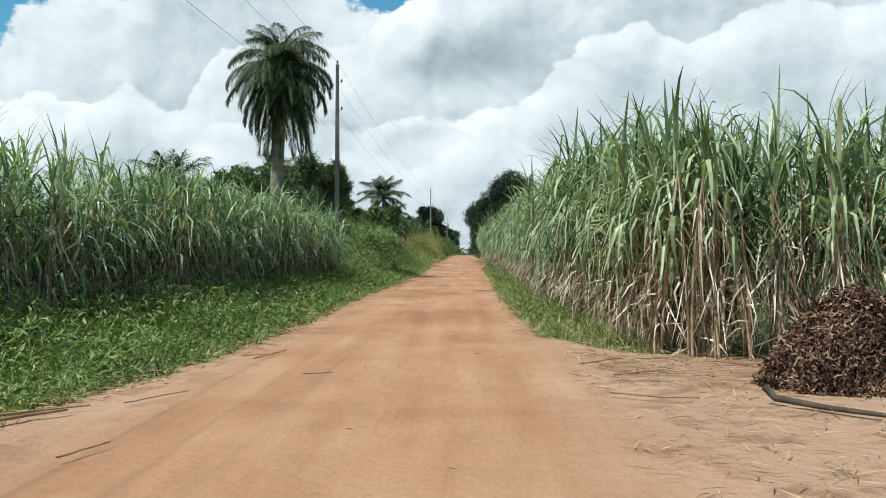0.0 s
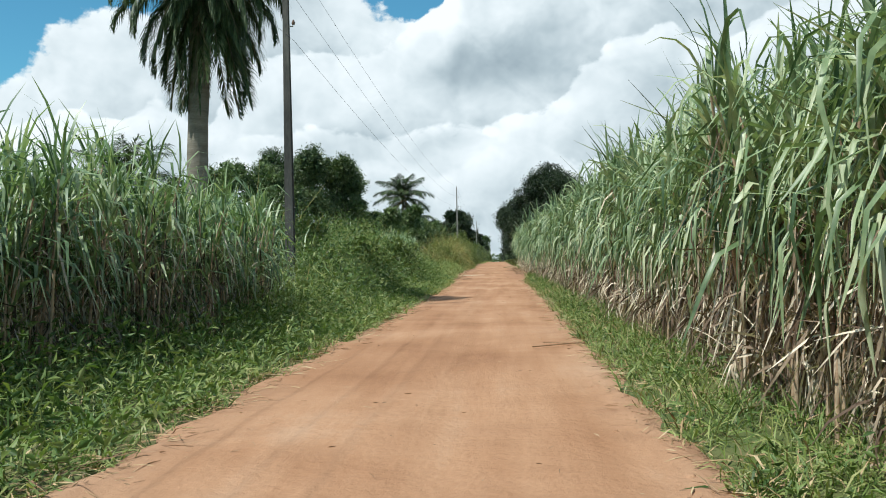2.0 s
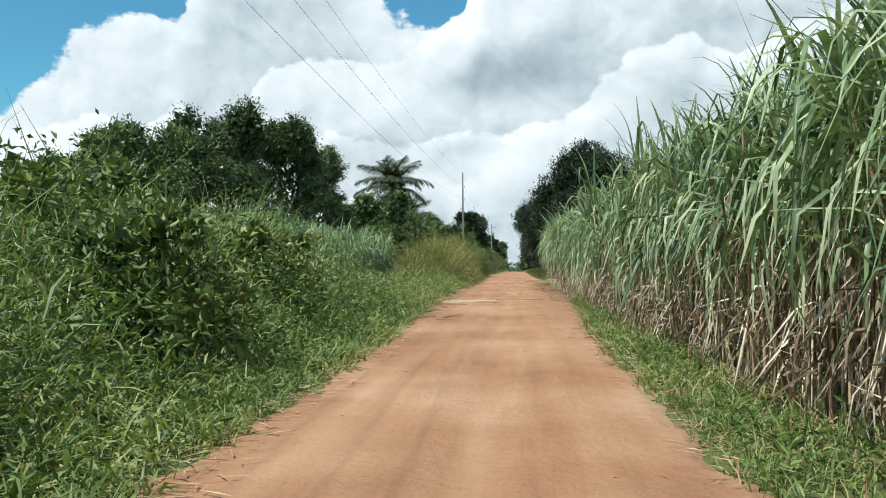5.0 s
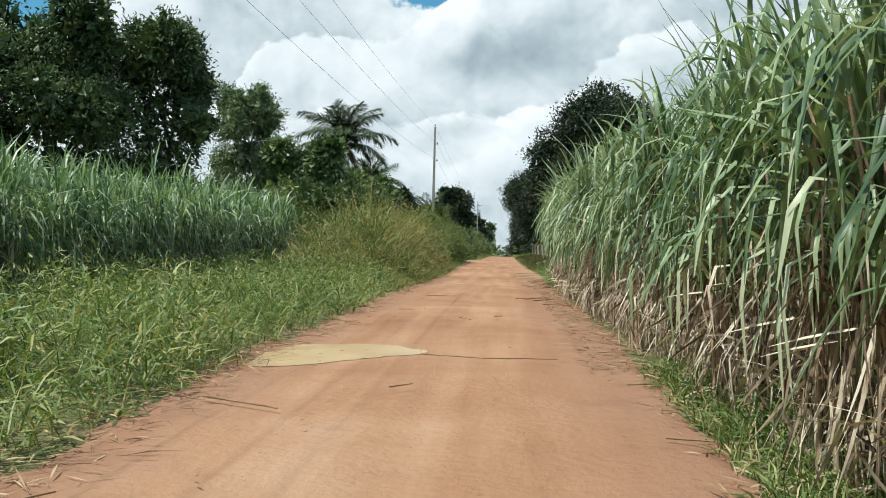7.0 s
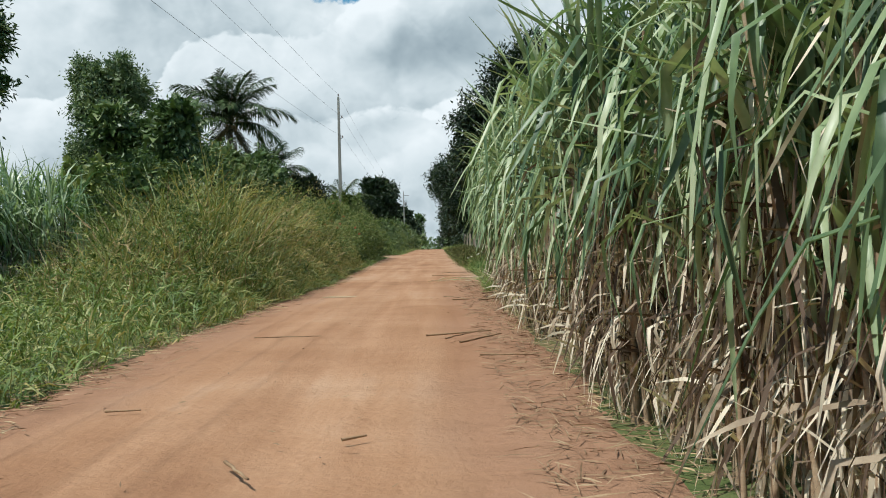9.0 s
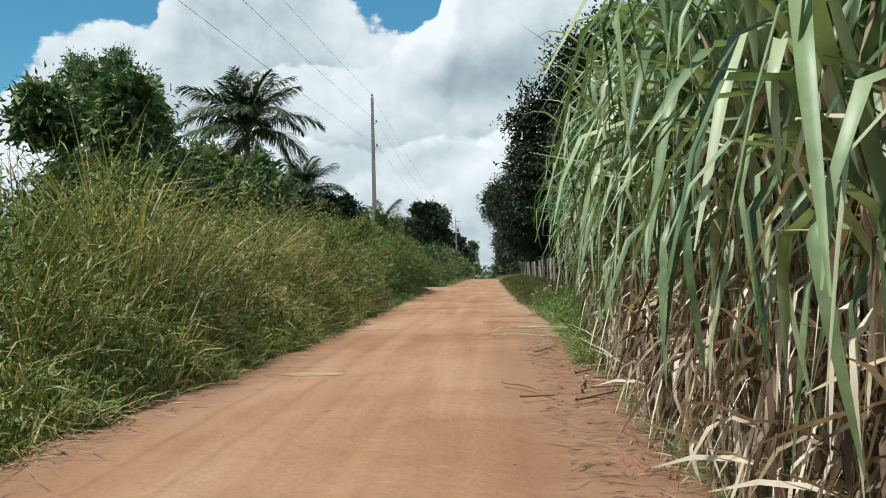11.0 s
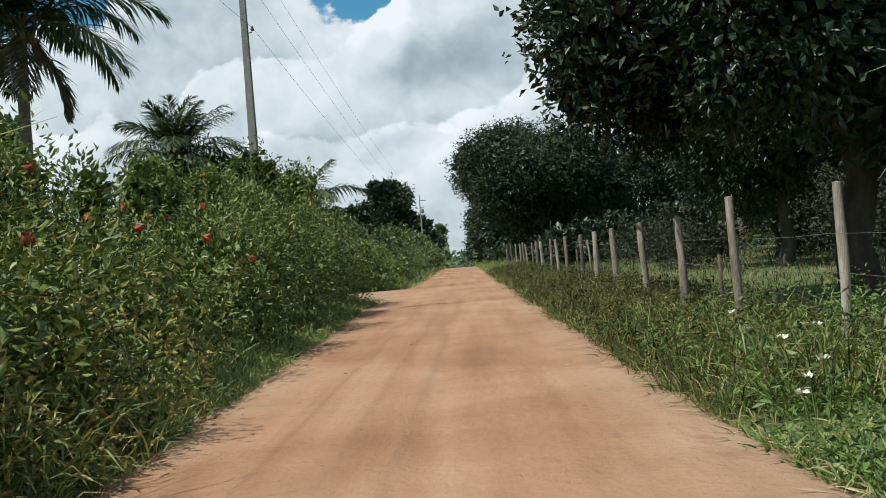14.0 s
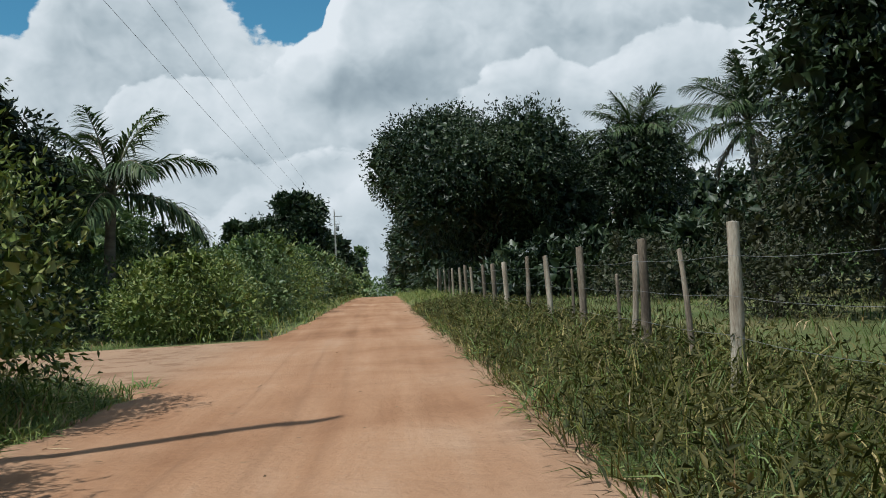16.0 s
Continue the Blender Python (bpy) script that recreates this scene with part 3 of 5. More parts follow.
while n < 300:
    y += rng.uniform(0.24, 0.40)
    pick = close if 85.0 < y < 98.5 else kinds
    c = pick[int(rng.integers(len(pick)))]
    x = float(cane_front(y)) + rng.uniform(-0.12, 0.22)
    s = rng.uniform(0.88, 1.08)
    m = pose(x, y, -0.03, rng.uniform(-6, 6), rng.uniform(-9, 3), rng.uniform(-50, 70))
    if c.name in used:
        c = copy_thing(c, m)
    else:
        used.add(c.name)
        c.matrix_basis = m
    c.scale = (s, s, s)
    n += 1
END_OF_THINGS = y


def cane_field(name, spots, pool, mats, label):
    acc = Acc()
    for x, y, s in spots:
        k = int(rng.integers(len(pool)))
        m = pose(x, y, -0.03, rng.uniform(-5, 5), rng.uniform(-5, 5), rng.uniform(0, 360)) @ Matrix.Diagonal((s, s, s, 1))
        acc.merge(pool[k].moved(m))
    return tagged(acc.object(name, mats), label, "sugar cane", kind="stuff")


def cane_pool(n, green, dry, lush, seg=5, fold=False, low=0.5, bare=True):
    pool = []
    for _ in range(n):
        st, lv, dr = cane_parts(green, dry, lush, seg, fold, low=low)
        one = Acc()
        for s in st if bare else ():
            one.merge([(v, f, 0) for v, f in zip(s.v, s.f)])
        for part, mat in ((lv, 1), (dr, 2)):
            one.merge(part_list(part, mat) if part.v else [])
        pool.append(one)
    return pool


def part_list(a, mat):
    out, k = [], 0
    for v, f in zip(a.v, a.f):
        out.append((v, f - k, mat))
        k += len(v)
    return out


pool = cane_pool(10, 21, 24, 1.05, 4)
back = cane_pool(6, 12, 0, 1.05, 2, bare=False)
spots = []
for yy in np.arange(END_OF_THINGS, 121.0, 0.3):
    spots.append((float(cane_front(yy)) + rng.uniform(-0.1, 0.2), yy, rng.uniform(0.84, 1.0)))
behind = []
for row, step in ((1, 0.33), (2, 0.4), (3, 0.55), (4, 0.8)):
    for yy in np.arange(12.6 + 0.1 * row, 121.5 - row * 0.5, step):
        (spots if row < 2 else behind).append((float(cane_front(yy)) + 0.62 * row + rng.uniform(-0.2, 0.2), yy + rng.uniform(-0.1, 0.1), rng.uniform(0.9, 1.1)))
ragged, front = cane_pool(6, 18, 60, 1.05, 5), []
for row in range(4):
    for xx in np.arange(2.9, 12.0, 0.33):
        (front if row < 2 else behind).append((xx + rng.uniform(-0.1, 0.1), 12.3 + 0.65 * row + rng.uniform(-0.2, 0.2), rng.uniform(0.9, 1.08)))
for xx, yy in ((4.0, 121.0), (4.25, 121.5), (4.15, 122.1), (4.6, 122.3), (4.7, 121.6)):
    spots.append((xx, yy, 0.95))
for row in range(4):
    for xx in np.arange(5.0, 10.0, 0.45):
        behind.append((xx, 121.0 - 0.7 * row + rng.uniform(-0.2, 0.2), rng.uniform(0.85, 1.0)))
cane_field("cane_field_east", spots, pool, [M_STALK, M_CANE, M_DRY], "dense field of tall sugar cane behind its outer row")
for xx in np.arange(3.4, 13.0, 1.05):
    for yy in np.arange(15.5, 119.0, 1.1):
        behind.append((float(cane_front(yy)) + xx + rng.uniform(-0.15, 0.15), yy + rng.uniform(-0.2, 0.2), rng.uniform(0.9, 1.05)))
cane_field("cane_headland", front, ragged, [M_STALK, M_CANE, M_DRY], "ragged end of the cane field full of dead leaves")
cane_field("cane_field_inner", behind, back, [M_STALK, M_CANE, M_DRY], "inner rows of the tall eastern sugar cane")

# western cane: its dead leaves have the shade put into their colour
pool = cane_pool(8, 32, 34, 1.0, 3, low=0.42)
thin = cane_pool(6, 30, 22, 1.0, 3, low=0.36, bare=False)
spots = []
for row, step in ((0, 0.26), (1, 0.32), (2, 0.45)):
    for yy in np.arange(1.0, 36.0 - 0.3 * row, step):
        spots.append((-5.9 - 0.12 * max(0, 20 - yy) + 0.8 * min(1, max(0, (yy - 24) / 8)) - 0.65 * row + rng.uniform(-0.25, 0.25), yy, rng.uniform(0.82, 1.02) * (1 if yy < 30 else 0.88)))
cane_field("cane_field_west", spots, pool, [M_STALK, M_CANE_L, M_SHADED_DRY], "dense green sugar cane beyond the western verge")
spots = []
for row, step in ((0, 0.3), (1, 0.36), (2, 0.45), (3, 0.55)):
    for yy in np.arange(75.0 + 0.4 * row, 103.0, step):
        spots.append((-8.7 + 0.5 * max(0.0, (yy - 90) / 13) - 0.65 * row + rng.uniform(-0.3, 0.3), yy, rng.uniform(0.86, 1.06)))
cane_field("cane_field_beyond", spots, thin, [M_STALK, M_CANE_L, M_SHADED_DRY], "green sugar cane standing behind the grassy verge")


# ---- grass and weeds ----
def grass(name, spots_n, y0, y1, x_of, height, mats, label, width=(0.008, 0.018), lean=(50, 88), droop=(20, 110), seg=2, share=(0.9, 0.1), category="grass", keep=None):
    """Blades over a strip: x_of(y, u) gives the place across, height(x, y, u) the blade's length."""
    yb, ub = rand(y0, y1, spots_n), rng.random(spots_n)
    xb = x_of(yb, ub)
    if keep is not None:
        ok = keep(xb, yb)
        yb, ub, xb = yb[ok], ub[ok], xb[ok]
    n = len(yb)
    h = height(xb, yb, ub) * rand(0.55, 1.15, n)
    pick = rng.random(n)
    acc = Acc()
    lo = 0.0
    for k, s in enumerate(share):
        sel = (pick >= lo) & (pick < lo + s)
        lo += s
        if sel.any():
            b = np.stack([xb[sel], yb[sel], fall(yb[sel]) - 0.05], 1)
            c = int(sel.sum())
            acc.add(*blades(b, rand(0, 6.28, c), np.radians(rand(*lean, c)), h[sel], rand(*width, c) * (0.7 + 0.5 * h[sel]), np.radians(rand(*droop, c)), seg, 0.4, False, rand(-0.8, 0.8, c)), k)
    return tagged(acc.object(name, mats), label, category, kind="stuff")


def weeds(name, count, y0, y1, x_of, height, size, mat, label, keep=None, category="weeds", low=0.15):
    """Broad leaves filling a strip from low to its top."""
    yb, ub = rand(y0, y1, count), rng.random(count)
    xb = x_of(yb, ub)
    if keep is not None:
        ok = keep(xb, yb)
        yb, ub, xb = yb[ok], ub[ok], xb[ok]
    n = len(yb)
    top = height(xb, yb, ub)
    z = top * (low + (1 - low) * rng.random(n) ** 0.7)
    out = np.stack([rand(-1, 1, n), rand(-1, 1, n), rand(-0.35, 0.9, n)], 1)
    L = rand(*size, n)
    acc = Acc()
    acc.add(*leaves(np.stack([xb, yb, z], 1), out, L, L * rand(0.2, 0.42, n)))
    return tagged(acc.object(name, [mat]), label, category, kind="stuff")


def herb(name, count, y0, y1, x_of, height, mats, label, blade=(0.16, 0.38), width=(0.018, 0.034), share=(1.0,), per=26, keep=None, category="grass", lean=(5, 72), girth=(0.14, 0.24)):
    """Leafy tufts over a strip: blades that spring from their stems at all heights, denser and higher in the tuft's middle."""
    n = count // per
    yb, ub = rand(y0, y1, n), rng.random(n)
    xb = x_of(yb, ub)
    if keep is not None:
        ok = keep(xb, yb)
        yb, ub, xb = yb[ok], ub[ok], xb[ok]
    n = len(yb)
    top = height(xb, yb, ub) * rand(0.65, 1.2, n)
    wide = girth[0] + girth[1] * top
    tone = rng.random(n)
    i = np.repeat(np.arange(n), per)
    m = len(i)
    a, d = rand(0, 6.28, m), np.sqrt(rng.random(m))
    z = np.maximum(0.0, top[i] * (1 - 0.55 * d * d) * rng.random(m) ** 0.6 - 0.1)
    base = np.stack([xb[i] + wide[i] * d * np.cos(a), yb[i] + wide[i] * d * np.sin(a), z + fall(yb[i]) - 0.05], 1)
    kind = np.clip(tone[i] * 0.75 + rng.random(m) * 0.25, 0, 0.999)
    acc, lo = Acc(), 0.0
    for k, w in enumerate(share):
        sel = (kind >= lo) & (kind < lo + w)
        lo += w
        c = int(sel.sum())
        if c:
            L = rand(*blade, c)
            acc.add(*blades(base[sel], a[sel] + rng.normal(size=c) * 0.8, np.radians(rand(*lean, c)), L, rand(*width, c), np.radians(rand(25, 115, c)), 2, 0.3, False, rand(-0.9, 0.9, c)), k)
    return tagged(acc.object(name, mats), label, category, kind="stuff")


def out_of_turn(x, y):
    return ~((y > 143.6) & (y < 152.6) & (x > -13))


# western verge: low at the road, knee-high further out
def west(inner, outer):
    return lambda y, u: left_edge(y) - inner - (outer - inner) * u + 0.12 * wave(0, y, 0.7, 2.0)


def rise_west(low, high, power=1.0):
    return lambda x, y, u: low + (high - low) * u ** power + 0.12 * wave(x, y, 1.5)


def clumpy(h, x, y):
    """Tussocks: heights that rise and sink within half a metre."""
    return h * (1 + 0.28 * wave(x, y, 0.45, 1.0) + 0.22 * wave(x, y, 1.7, 3.0))


def deep(h, x, y):
    """Tall growth broken by hollows a few metres apart."""
    return clumpy(h, x, y) * (0.92 + 0.3 * wave(x, y, 1.1, 6.0))


grass("verge_grass_west", 9000, -2, 35, west(-0.1, 3.6), lambda x, y, u: clumpy(0.2 + 0.9 * u, x, y), [M_GRASS, M_STRAW, M_WEED], "low green verge grass along the road's western edge", (0.014, 0.03), share=(0.45, 0.05, 0.5))
herb("verge_tufts_west", 30000, -2, 35, west(0.0, 3.8), lambda x, y, u: deep(0.24 + 1.05 * u, x, y), [M_WEED, M_GRASS, M_STRAW], "leafy bright green tufts on the western verge", (0.12, 0.3), (0.018, 0.036), (0.6, 0.37, 0.03))
weeds("verge_weeds_west", 15000, -2, 35, west(0.1, 3.6), lambda x, y, u: clumpy(0.14 + 1.05 * u, x, y), (0.06, 0.16), M_WEED, "leafy green weeds among the verge grass")
grass("verge_grass_slope", 8000, 33, 74, west(-0.1, 3.0), lambda x, y, u: clumpy(0.22 + 0.85 * u, x, y), [M_GRASS, M_STRAW, M_WEED], "bright green verge grass below the overgrown bank", (0.014, 0.03), share=(0.8, 0.04, 0.16))
herb("verge_tufts_slope", 32000, 33, 74, west(0.0, 3.2), lambda x, y, u: deep(0.2 + 1.0 * u, x, y), [M_GRASS, M_WEED, M_STRAW], "leafy bright green tufts below the overgrown bank", (0.14, 0.38), (0.018, 0.036), (0.66, 0.3, 0.04))
weeds("verge_weeds_slope", 10000, 33, 74, west(0.1, 3.0), lambda x, y, u: clumpy(0.15 + 0.9 * u, x, y), (0.06, 0.15), M_WEED, "broad-leaved weeds at the foot of the bank")
BANK = lambda x, y, u: deep(1.1 + 1.75 * np.clip(u * 2.0, 0, 1), x, y)
grass("bank_grass", 9000, 33, 78, west(2.0, 7.5), lambda x, y, u: BANK(x, y, u) * 1.08, [M_GRASS, M_GRASS_DRY, M_CANE_L], "tall grass stems standing out of the western bank", (0.010, 0.022), (72, 89), (8, 70), 3, (0.5, 0.2, 0.3), "tall grass")
herb("bank_tufts", 52000, 33, 78, west(1.6, 7.4), BANK, [M_GRASS, M_WEED, M_CANE_L, M_GRASS_DRY], "overgrown leafy grass heaped over the western bank", (0.22, 0.6), (0.016, 0.036), (0.36, 0.26, 0.24, 0.14), 40, category="tall grass", lean=(10, 82), girth=(0.2, 0.16))
weeds("bank_weeds", 22000, 36, 74, west(0.9, 6.5), lambda x, y, u: deep(0.9 + 1.85 * np.clip(u * 2, 0, 1), x, y), (0.07, 0.17), M_WEED, "climbing weeds and shrubs over the bank")
grass("verge_meadow", 10000, 70, 116, west(-0.1, 6.0), lambda x, y, u: clumpy(0.36 + 0.5 * np.clip(u * 6, 0, 1), x, y), [M_GRASS, M_GRASS_DRY, M_WEED], "wide strip of green grass beside the road", (0.010, 0.022), share=(0.55, 0.35, 0.1))
herb("meadow_tufts", 48000, 70, 112, west(0.0, 5.8), lambda x, y, u: deep(0.42 + 0.62 * np.clip(u * 8, 0, 1), x, y), [M_GRASS, M_WEED, M_GRASS_DRY], "leafy yellow-green tufts of the wide grassy strip", (0.14, 0.38), (0.016, 0.034), (0.5, 0.28, 0.22))
weeds("meadow_weeds", 16000, 70, 114, west(0.1, 5.6), lambda x, y, u: clumpy(0.3 + 0.6 * np.clip(u * 8, 0, 1), x, y), (0.05, 0.12), M_GRASS, "broad-leaved weeds among the meadow grass")
MOUND = lambda x, y, u: deep((0.35 + 2.55 * np.clip(u * 2.2, 0, 1)) * (0.25 + 0.75 * np.clip((y - 94.5) / 7.5, 0, 1)) * (1 + 0.2 * wave(x, y, 2.3, 9.0)), x, y)
grass("mound_grass", 11000, 95, 119, west(0.0, 3.7), MOUND, [M_GRASS, M_GRASS_DRY, M_STRAW], "tall yellowing grass heaped beside the road", (0.008, 0.02), (66, 89), (15, 110), 3, (0.36, 0.46, 0.18), "tall grass")
herb("mound_tufts", 34000, 96, 122, west(0.0, 3.7), MOUND, [M_GRASS_DRY, M_GRASS, M_SHRUB, M_STRAW], "tangled yellowing grass leaves heaped beside the road", (0.2, 0.55), (0.012, 0.028), (0.48, 0.20, 0.18, 0.14), 36, category="tall grass", lean=(0, 80))
weeds("mound_weeds", 22000, 97, 124, west(0.1, 3.6), lambda x, y, u: MOUND(x, y, u) * (0.8 + 0.25 * np.clip((y - 106) / 8, 0, 1)), (0.07, 0.17), M_SHRUB, "weeds tangled in the tall grass")
weeds("mound_creeper", 12000, 105, 124, west(0.0, 3.4), lambda x, y, u: MOUND(x, y, u) * 1.02, (0.06, 0.14), M_GRASS_DRY, "yellowing leafy creeper grown over the tall grass", low=0.4)
herb("verge_tufts_far_west", 16000, 118, 144.4, lambda y, u: left_edge(np.minimum(y, 143.2)) - 1.7 * u, lambda x, y, u: deep(0.2 + 0.5 * u, x, y), [M_GRASS, M_WEED, M_STRAW], "leafy tufts at the foot of the flowering bushes", (0.12, 0.34), (0.012, 0.028), (0.5, 0.44, 0.06))
grass("verge_grass_far_west", 9000, 118, 143.4, west(-0.1, 1.4), lambda x, y, u: clumpy(0.2 + 0.8 * u, x, y), [M_GRASS, M_STRAW, M_WEED], "shaded grass at the foot of the flowering bushes", (0.012, 0.026), share=(0.7, 0.08, 0.22), keep=out_of_turn)
grass("turning_grass", 9000, 139, 156, lambda y, u: -5.5 - 8 * u, lambda x, y, u: 0.18 + 0.1 * wave(x, y, 1.0), [M_GRASS, M_STRAW], "thin grass in the sandy side turning", share=(0.8, 0.2), keep=lambda x, y: (wave(x, y, 1.3, 2.0) > 0.25) | (y < 143.4) | (y > 152.6))
grass("roadside_grass_beyond", 10000, 154, 330, west(-0.1, 2.2), rise_west(0.3, 1.1), [M_GRASS, M_GRASS_DRY], "roadside grass running on towards the distance", (0.02, 0.045), share=(0.8, 0.2))


# eastern verge
def east(inner, outer):
    return lambda y, u: right_edge(y) + inner + (outer - inner) * u + 0.10 * wave(0, y, 0.7, 7.0)


grass("verge_grass_east", 10000, 13.0, 80, lambda y, u: right_edge(y) - 0.05 + (cane_front(y) + 0.2 - right_edge(y)) * u, lambda x, y, u: clumpy(0.15 + 0.34 * u, x, y), [M_GRASS, M_STRAW], "green grass strip between the road and the cane", (0.01, 0.022), share=(0.82, 0.18), keep=lambda x, y: wave(0 * x, y, 5.0, 1.0) > -0.75)
weeds("verge_weeds_east", 9000, 15, 79.5, lambda y, u: right_edge(y) + 0.15 + (cane_front(y) - right_edge(y)) * u, lambda x, y, u: 0.12 + 0.32 * u, (0.04, 0.1), M_WEED, "small leafy weeds at the foot of the cane", keep=lambda x, y: wave(0 * x, y, 3.0, 2.0) > -0.1)
herb("verge_tufts_east", 21000, 13.4, 80, lambda y, u: right_edge(y) + 0.05 + (cane_front(y) + 0.1 - right_edge(y)) * u, lambda x, y, u: deep(0.14 + 0.34 * u, x, y), [M_GRASS, M_WEED, M_STRAW], "leafy green tufts at the foot of the cane", (0.12, 0.3), (0.012, 0.026), (0.5, 0.32, 0.18), keep=lambda x, y: wave(0 * x, y, 4.0, 1.0) > -0.55)


def fence_side(inner, outer):
    return lambda y, u: right_edge(y) + inner + np.where(y > 120, outer, np.clip(cane_front(y) - right_edge(y) + 0.2, 0.2, outer)) * u


grass("fence_grass", 8000, 103, 124, fence_side(-0.05, 4.5), lambda x, y, u: clumpy(0.25 + 0.5 * np.clip(u * 1.6, 0, 1), x, y), [M_GRASS, M_GRASS_DRY, M_STRAW, M_WEED], "long green grass below the last of the cane", (0.008, 0.018), (42, 86), (30, 140), 3, (0.34, 0.16, 0.06, 0.44))
herb("fence_tufts", 20000, 103, 126, fence_side(0.0, 4.4), lambda x, y, u: deep(0.24 + 0.42 * np.clip(u * 1.6, 0, 1), x, y), [M_GRASS, M_WEED, M_GRASS_DRY], "leafy green tufts below the last of the cane", (0.12, 0.32), (0.014, 0.03), (0.5, 0.36, 0.14))
weeds("fence_weeds", 10000, 104, 128, fence_side(0.1, 4.0), lambda x, y, u: clumpy(0.22 + 0.4 * np.clip(u * 2, 0, 1), x, y), (0.05, 0.12), M_WEED, "leafy weeds in the fence grass")
# from here on fence and pasture growth mostly wears the shade-darkened grass colours
herb("coarse_fence_tufts", 42000, 121, 168, fence_side(-0.1, 3.3), lambda x, y, u: deep(0.34 + 0.34 * np.clip(u * 2.5, 0, 1) - 0.2 * u, x, y), [M_SHADED_GRASS, M_WEED, M_GRASS_DRY], "leafy olive tufts along the post fence", (0.16, 0.42), (0.01, 0.022), (0.7, 0.18, 0.12))
grass("coarse_fence_grass", 18000, 121, 168, fence_side(-0.12, 3.4), lambda x, y, u: clumpy(0.4 + 0.36 * np.clip(u * 2.5, 0, 1) - 0.25 * u, x, y), [M_SHADED_GRASS, M_GRASS_DRY, M_STRAW, M_WEED], "tall dark olive grass along the post fence", (0.008, 0.017), (58, 88), (15, 100), 3, (0.64, 0.18, 0.05, 0.13))
weeds("coarse_fence_weeds", 16000, 123, 168, fence_side(0.0, 3.2), lambda x, y, u: clumpy(0.28 + 0.36 * np.clip(u * 2.5, 0, 1) - 0.2 * u, x, y), (0.05, 0.12), M_SHADED_GRASS, "dark leafy weeds in the fence grass", low=0.05)
grass("pasture_grass", 22000, 119, 200, lambda y, u: 4.2 + 15 * u, lambda x, y, u: 0.33 + 0.1 * wave(x, y, 1.2), [M_SHADED_GRASS, M_WEED, M_STRAW], "low dark pasture grass under the trees", (0.016, 0.036), share=(0.72, 0.24, 0.04), seg=2)
grass("roadside_grass_east_beyond", 8000, 160, 330, east(-0.05, 2.5), lambda x, y, u: 0.4 + 0.5 * u, [M_GRASS, M_GRASS_DRY], "roadside grass below the row of trees", (0.012, 0.03), share=(0.8, 0.2))


# ---- trees ----
def lobes_points(lobes, count):
    """Clump centres over the skins of the lobes (centre, radii), none of them deep inside another lobe."""
    areas = np.array([max(r) * min(r) for _, r in lobes])
    pick = rng.choice(len(lobes), count, p=areas / areas.sum())
    d = rng.normal(size=(count, 3))
    d /= np.linalg.norm(d, axis=1)[:, None]
    c = np.array([l[0] for l in lobes])[pick]
    r = np.array([l[1] for l in lobes])[pick]
    depth = 1 - 0.22 * rng.random(count) ** 1.5 + 0.08 * rng.normal(size=count)
    p = c + d * r * depth[:, None]
    keep = np.ones(count, bool)
    for k, (cc, rr) in enumerate(lobes):
        q = (p - np.array(cc)) / np.array(rr)
        keep &= (np.linalg.norm(q, axis=1) > 0.72) | (pick == k)
    return p[keep], d[keep]


def crown(lobes, clumps, per, size, spread, mat, parent, droop=0.3, name="crown", shape=0.36, label="", inner=(9, 2.2, 3.8)):
    p, d = lobes_points(lobes, int(clumps * 0.8))
    n = len(p) * per
    c = np.repeat(p, per, 0) + rng.normal(size=(n, 3)) * spread
    out = np.repeat(d, per, 0) + rng.normal(size=(n, 3)) * 0.75
    out[:, 2] -= droop
    L = rand(size * 0.7, size * 1.4, n)
    acc = Acc()
    acc.add(*leaves(c, out, L, L * shape * rand(0.8, 1.2, n)))
    # the shaded leaves within
    m = max(50, clumps * per // inner[0])
    pick = rng.integers(len(lobes), size=m)
    q = rng.normal(size=(m, 3))
    q /= np.linalg.norm(q, axis=1)[:, None]
    cc = np.array([l[0] for l in lobes])[pick] + q * np.array([l[1] for l in lobes])[pick] * rand(0.3, 0.8, m)[:, None]
    L = rand(size * inner[1], size * inner[2], m)
    acc.add(*leaves(cc, rng.normal(size=(m, 3)), L, L * 0.7))
    return acc.object(name, [mat], parent, label)


def limb_path(a, b, wig=0.12, n=7):
    t = np.linspace(0, 1, n)[:, None]
    a, b = np.array(a, float), np.array(b, float)
    p = a + (b - a) * t
    p[1:-1] += rng.normal(size=(n - 2, 3)) * wig * np.linalg.norm(b - a) * 0.3
    return p


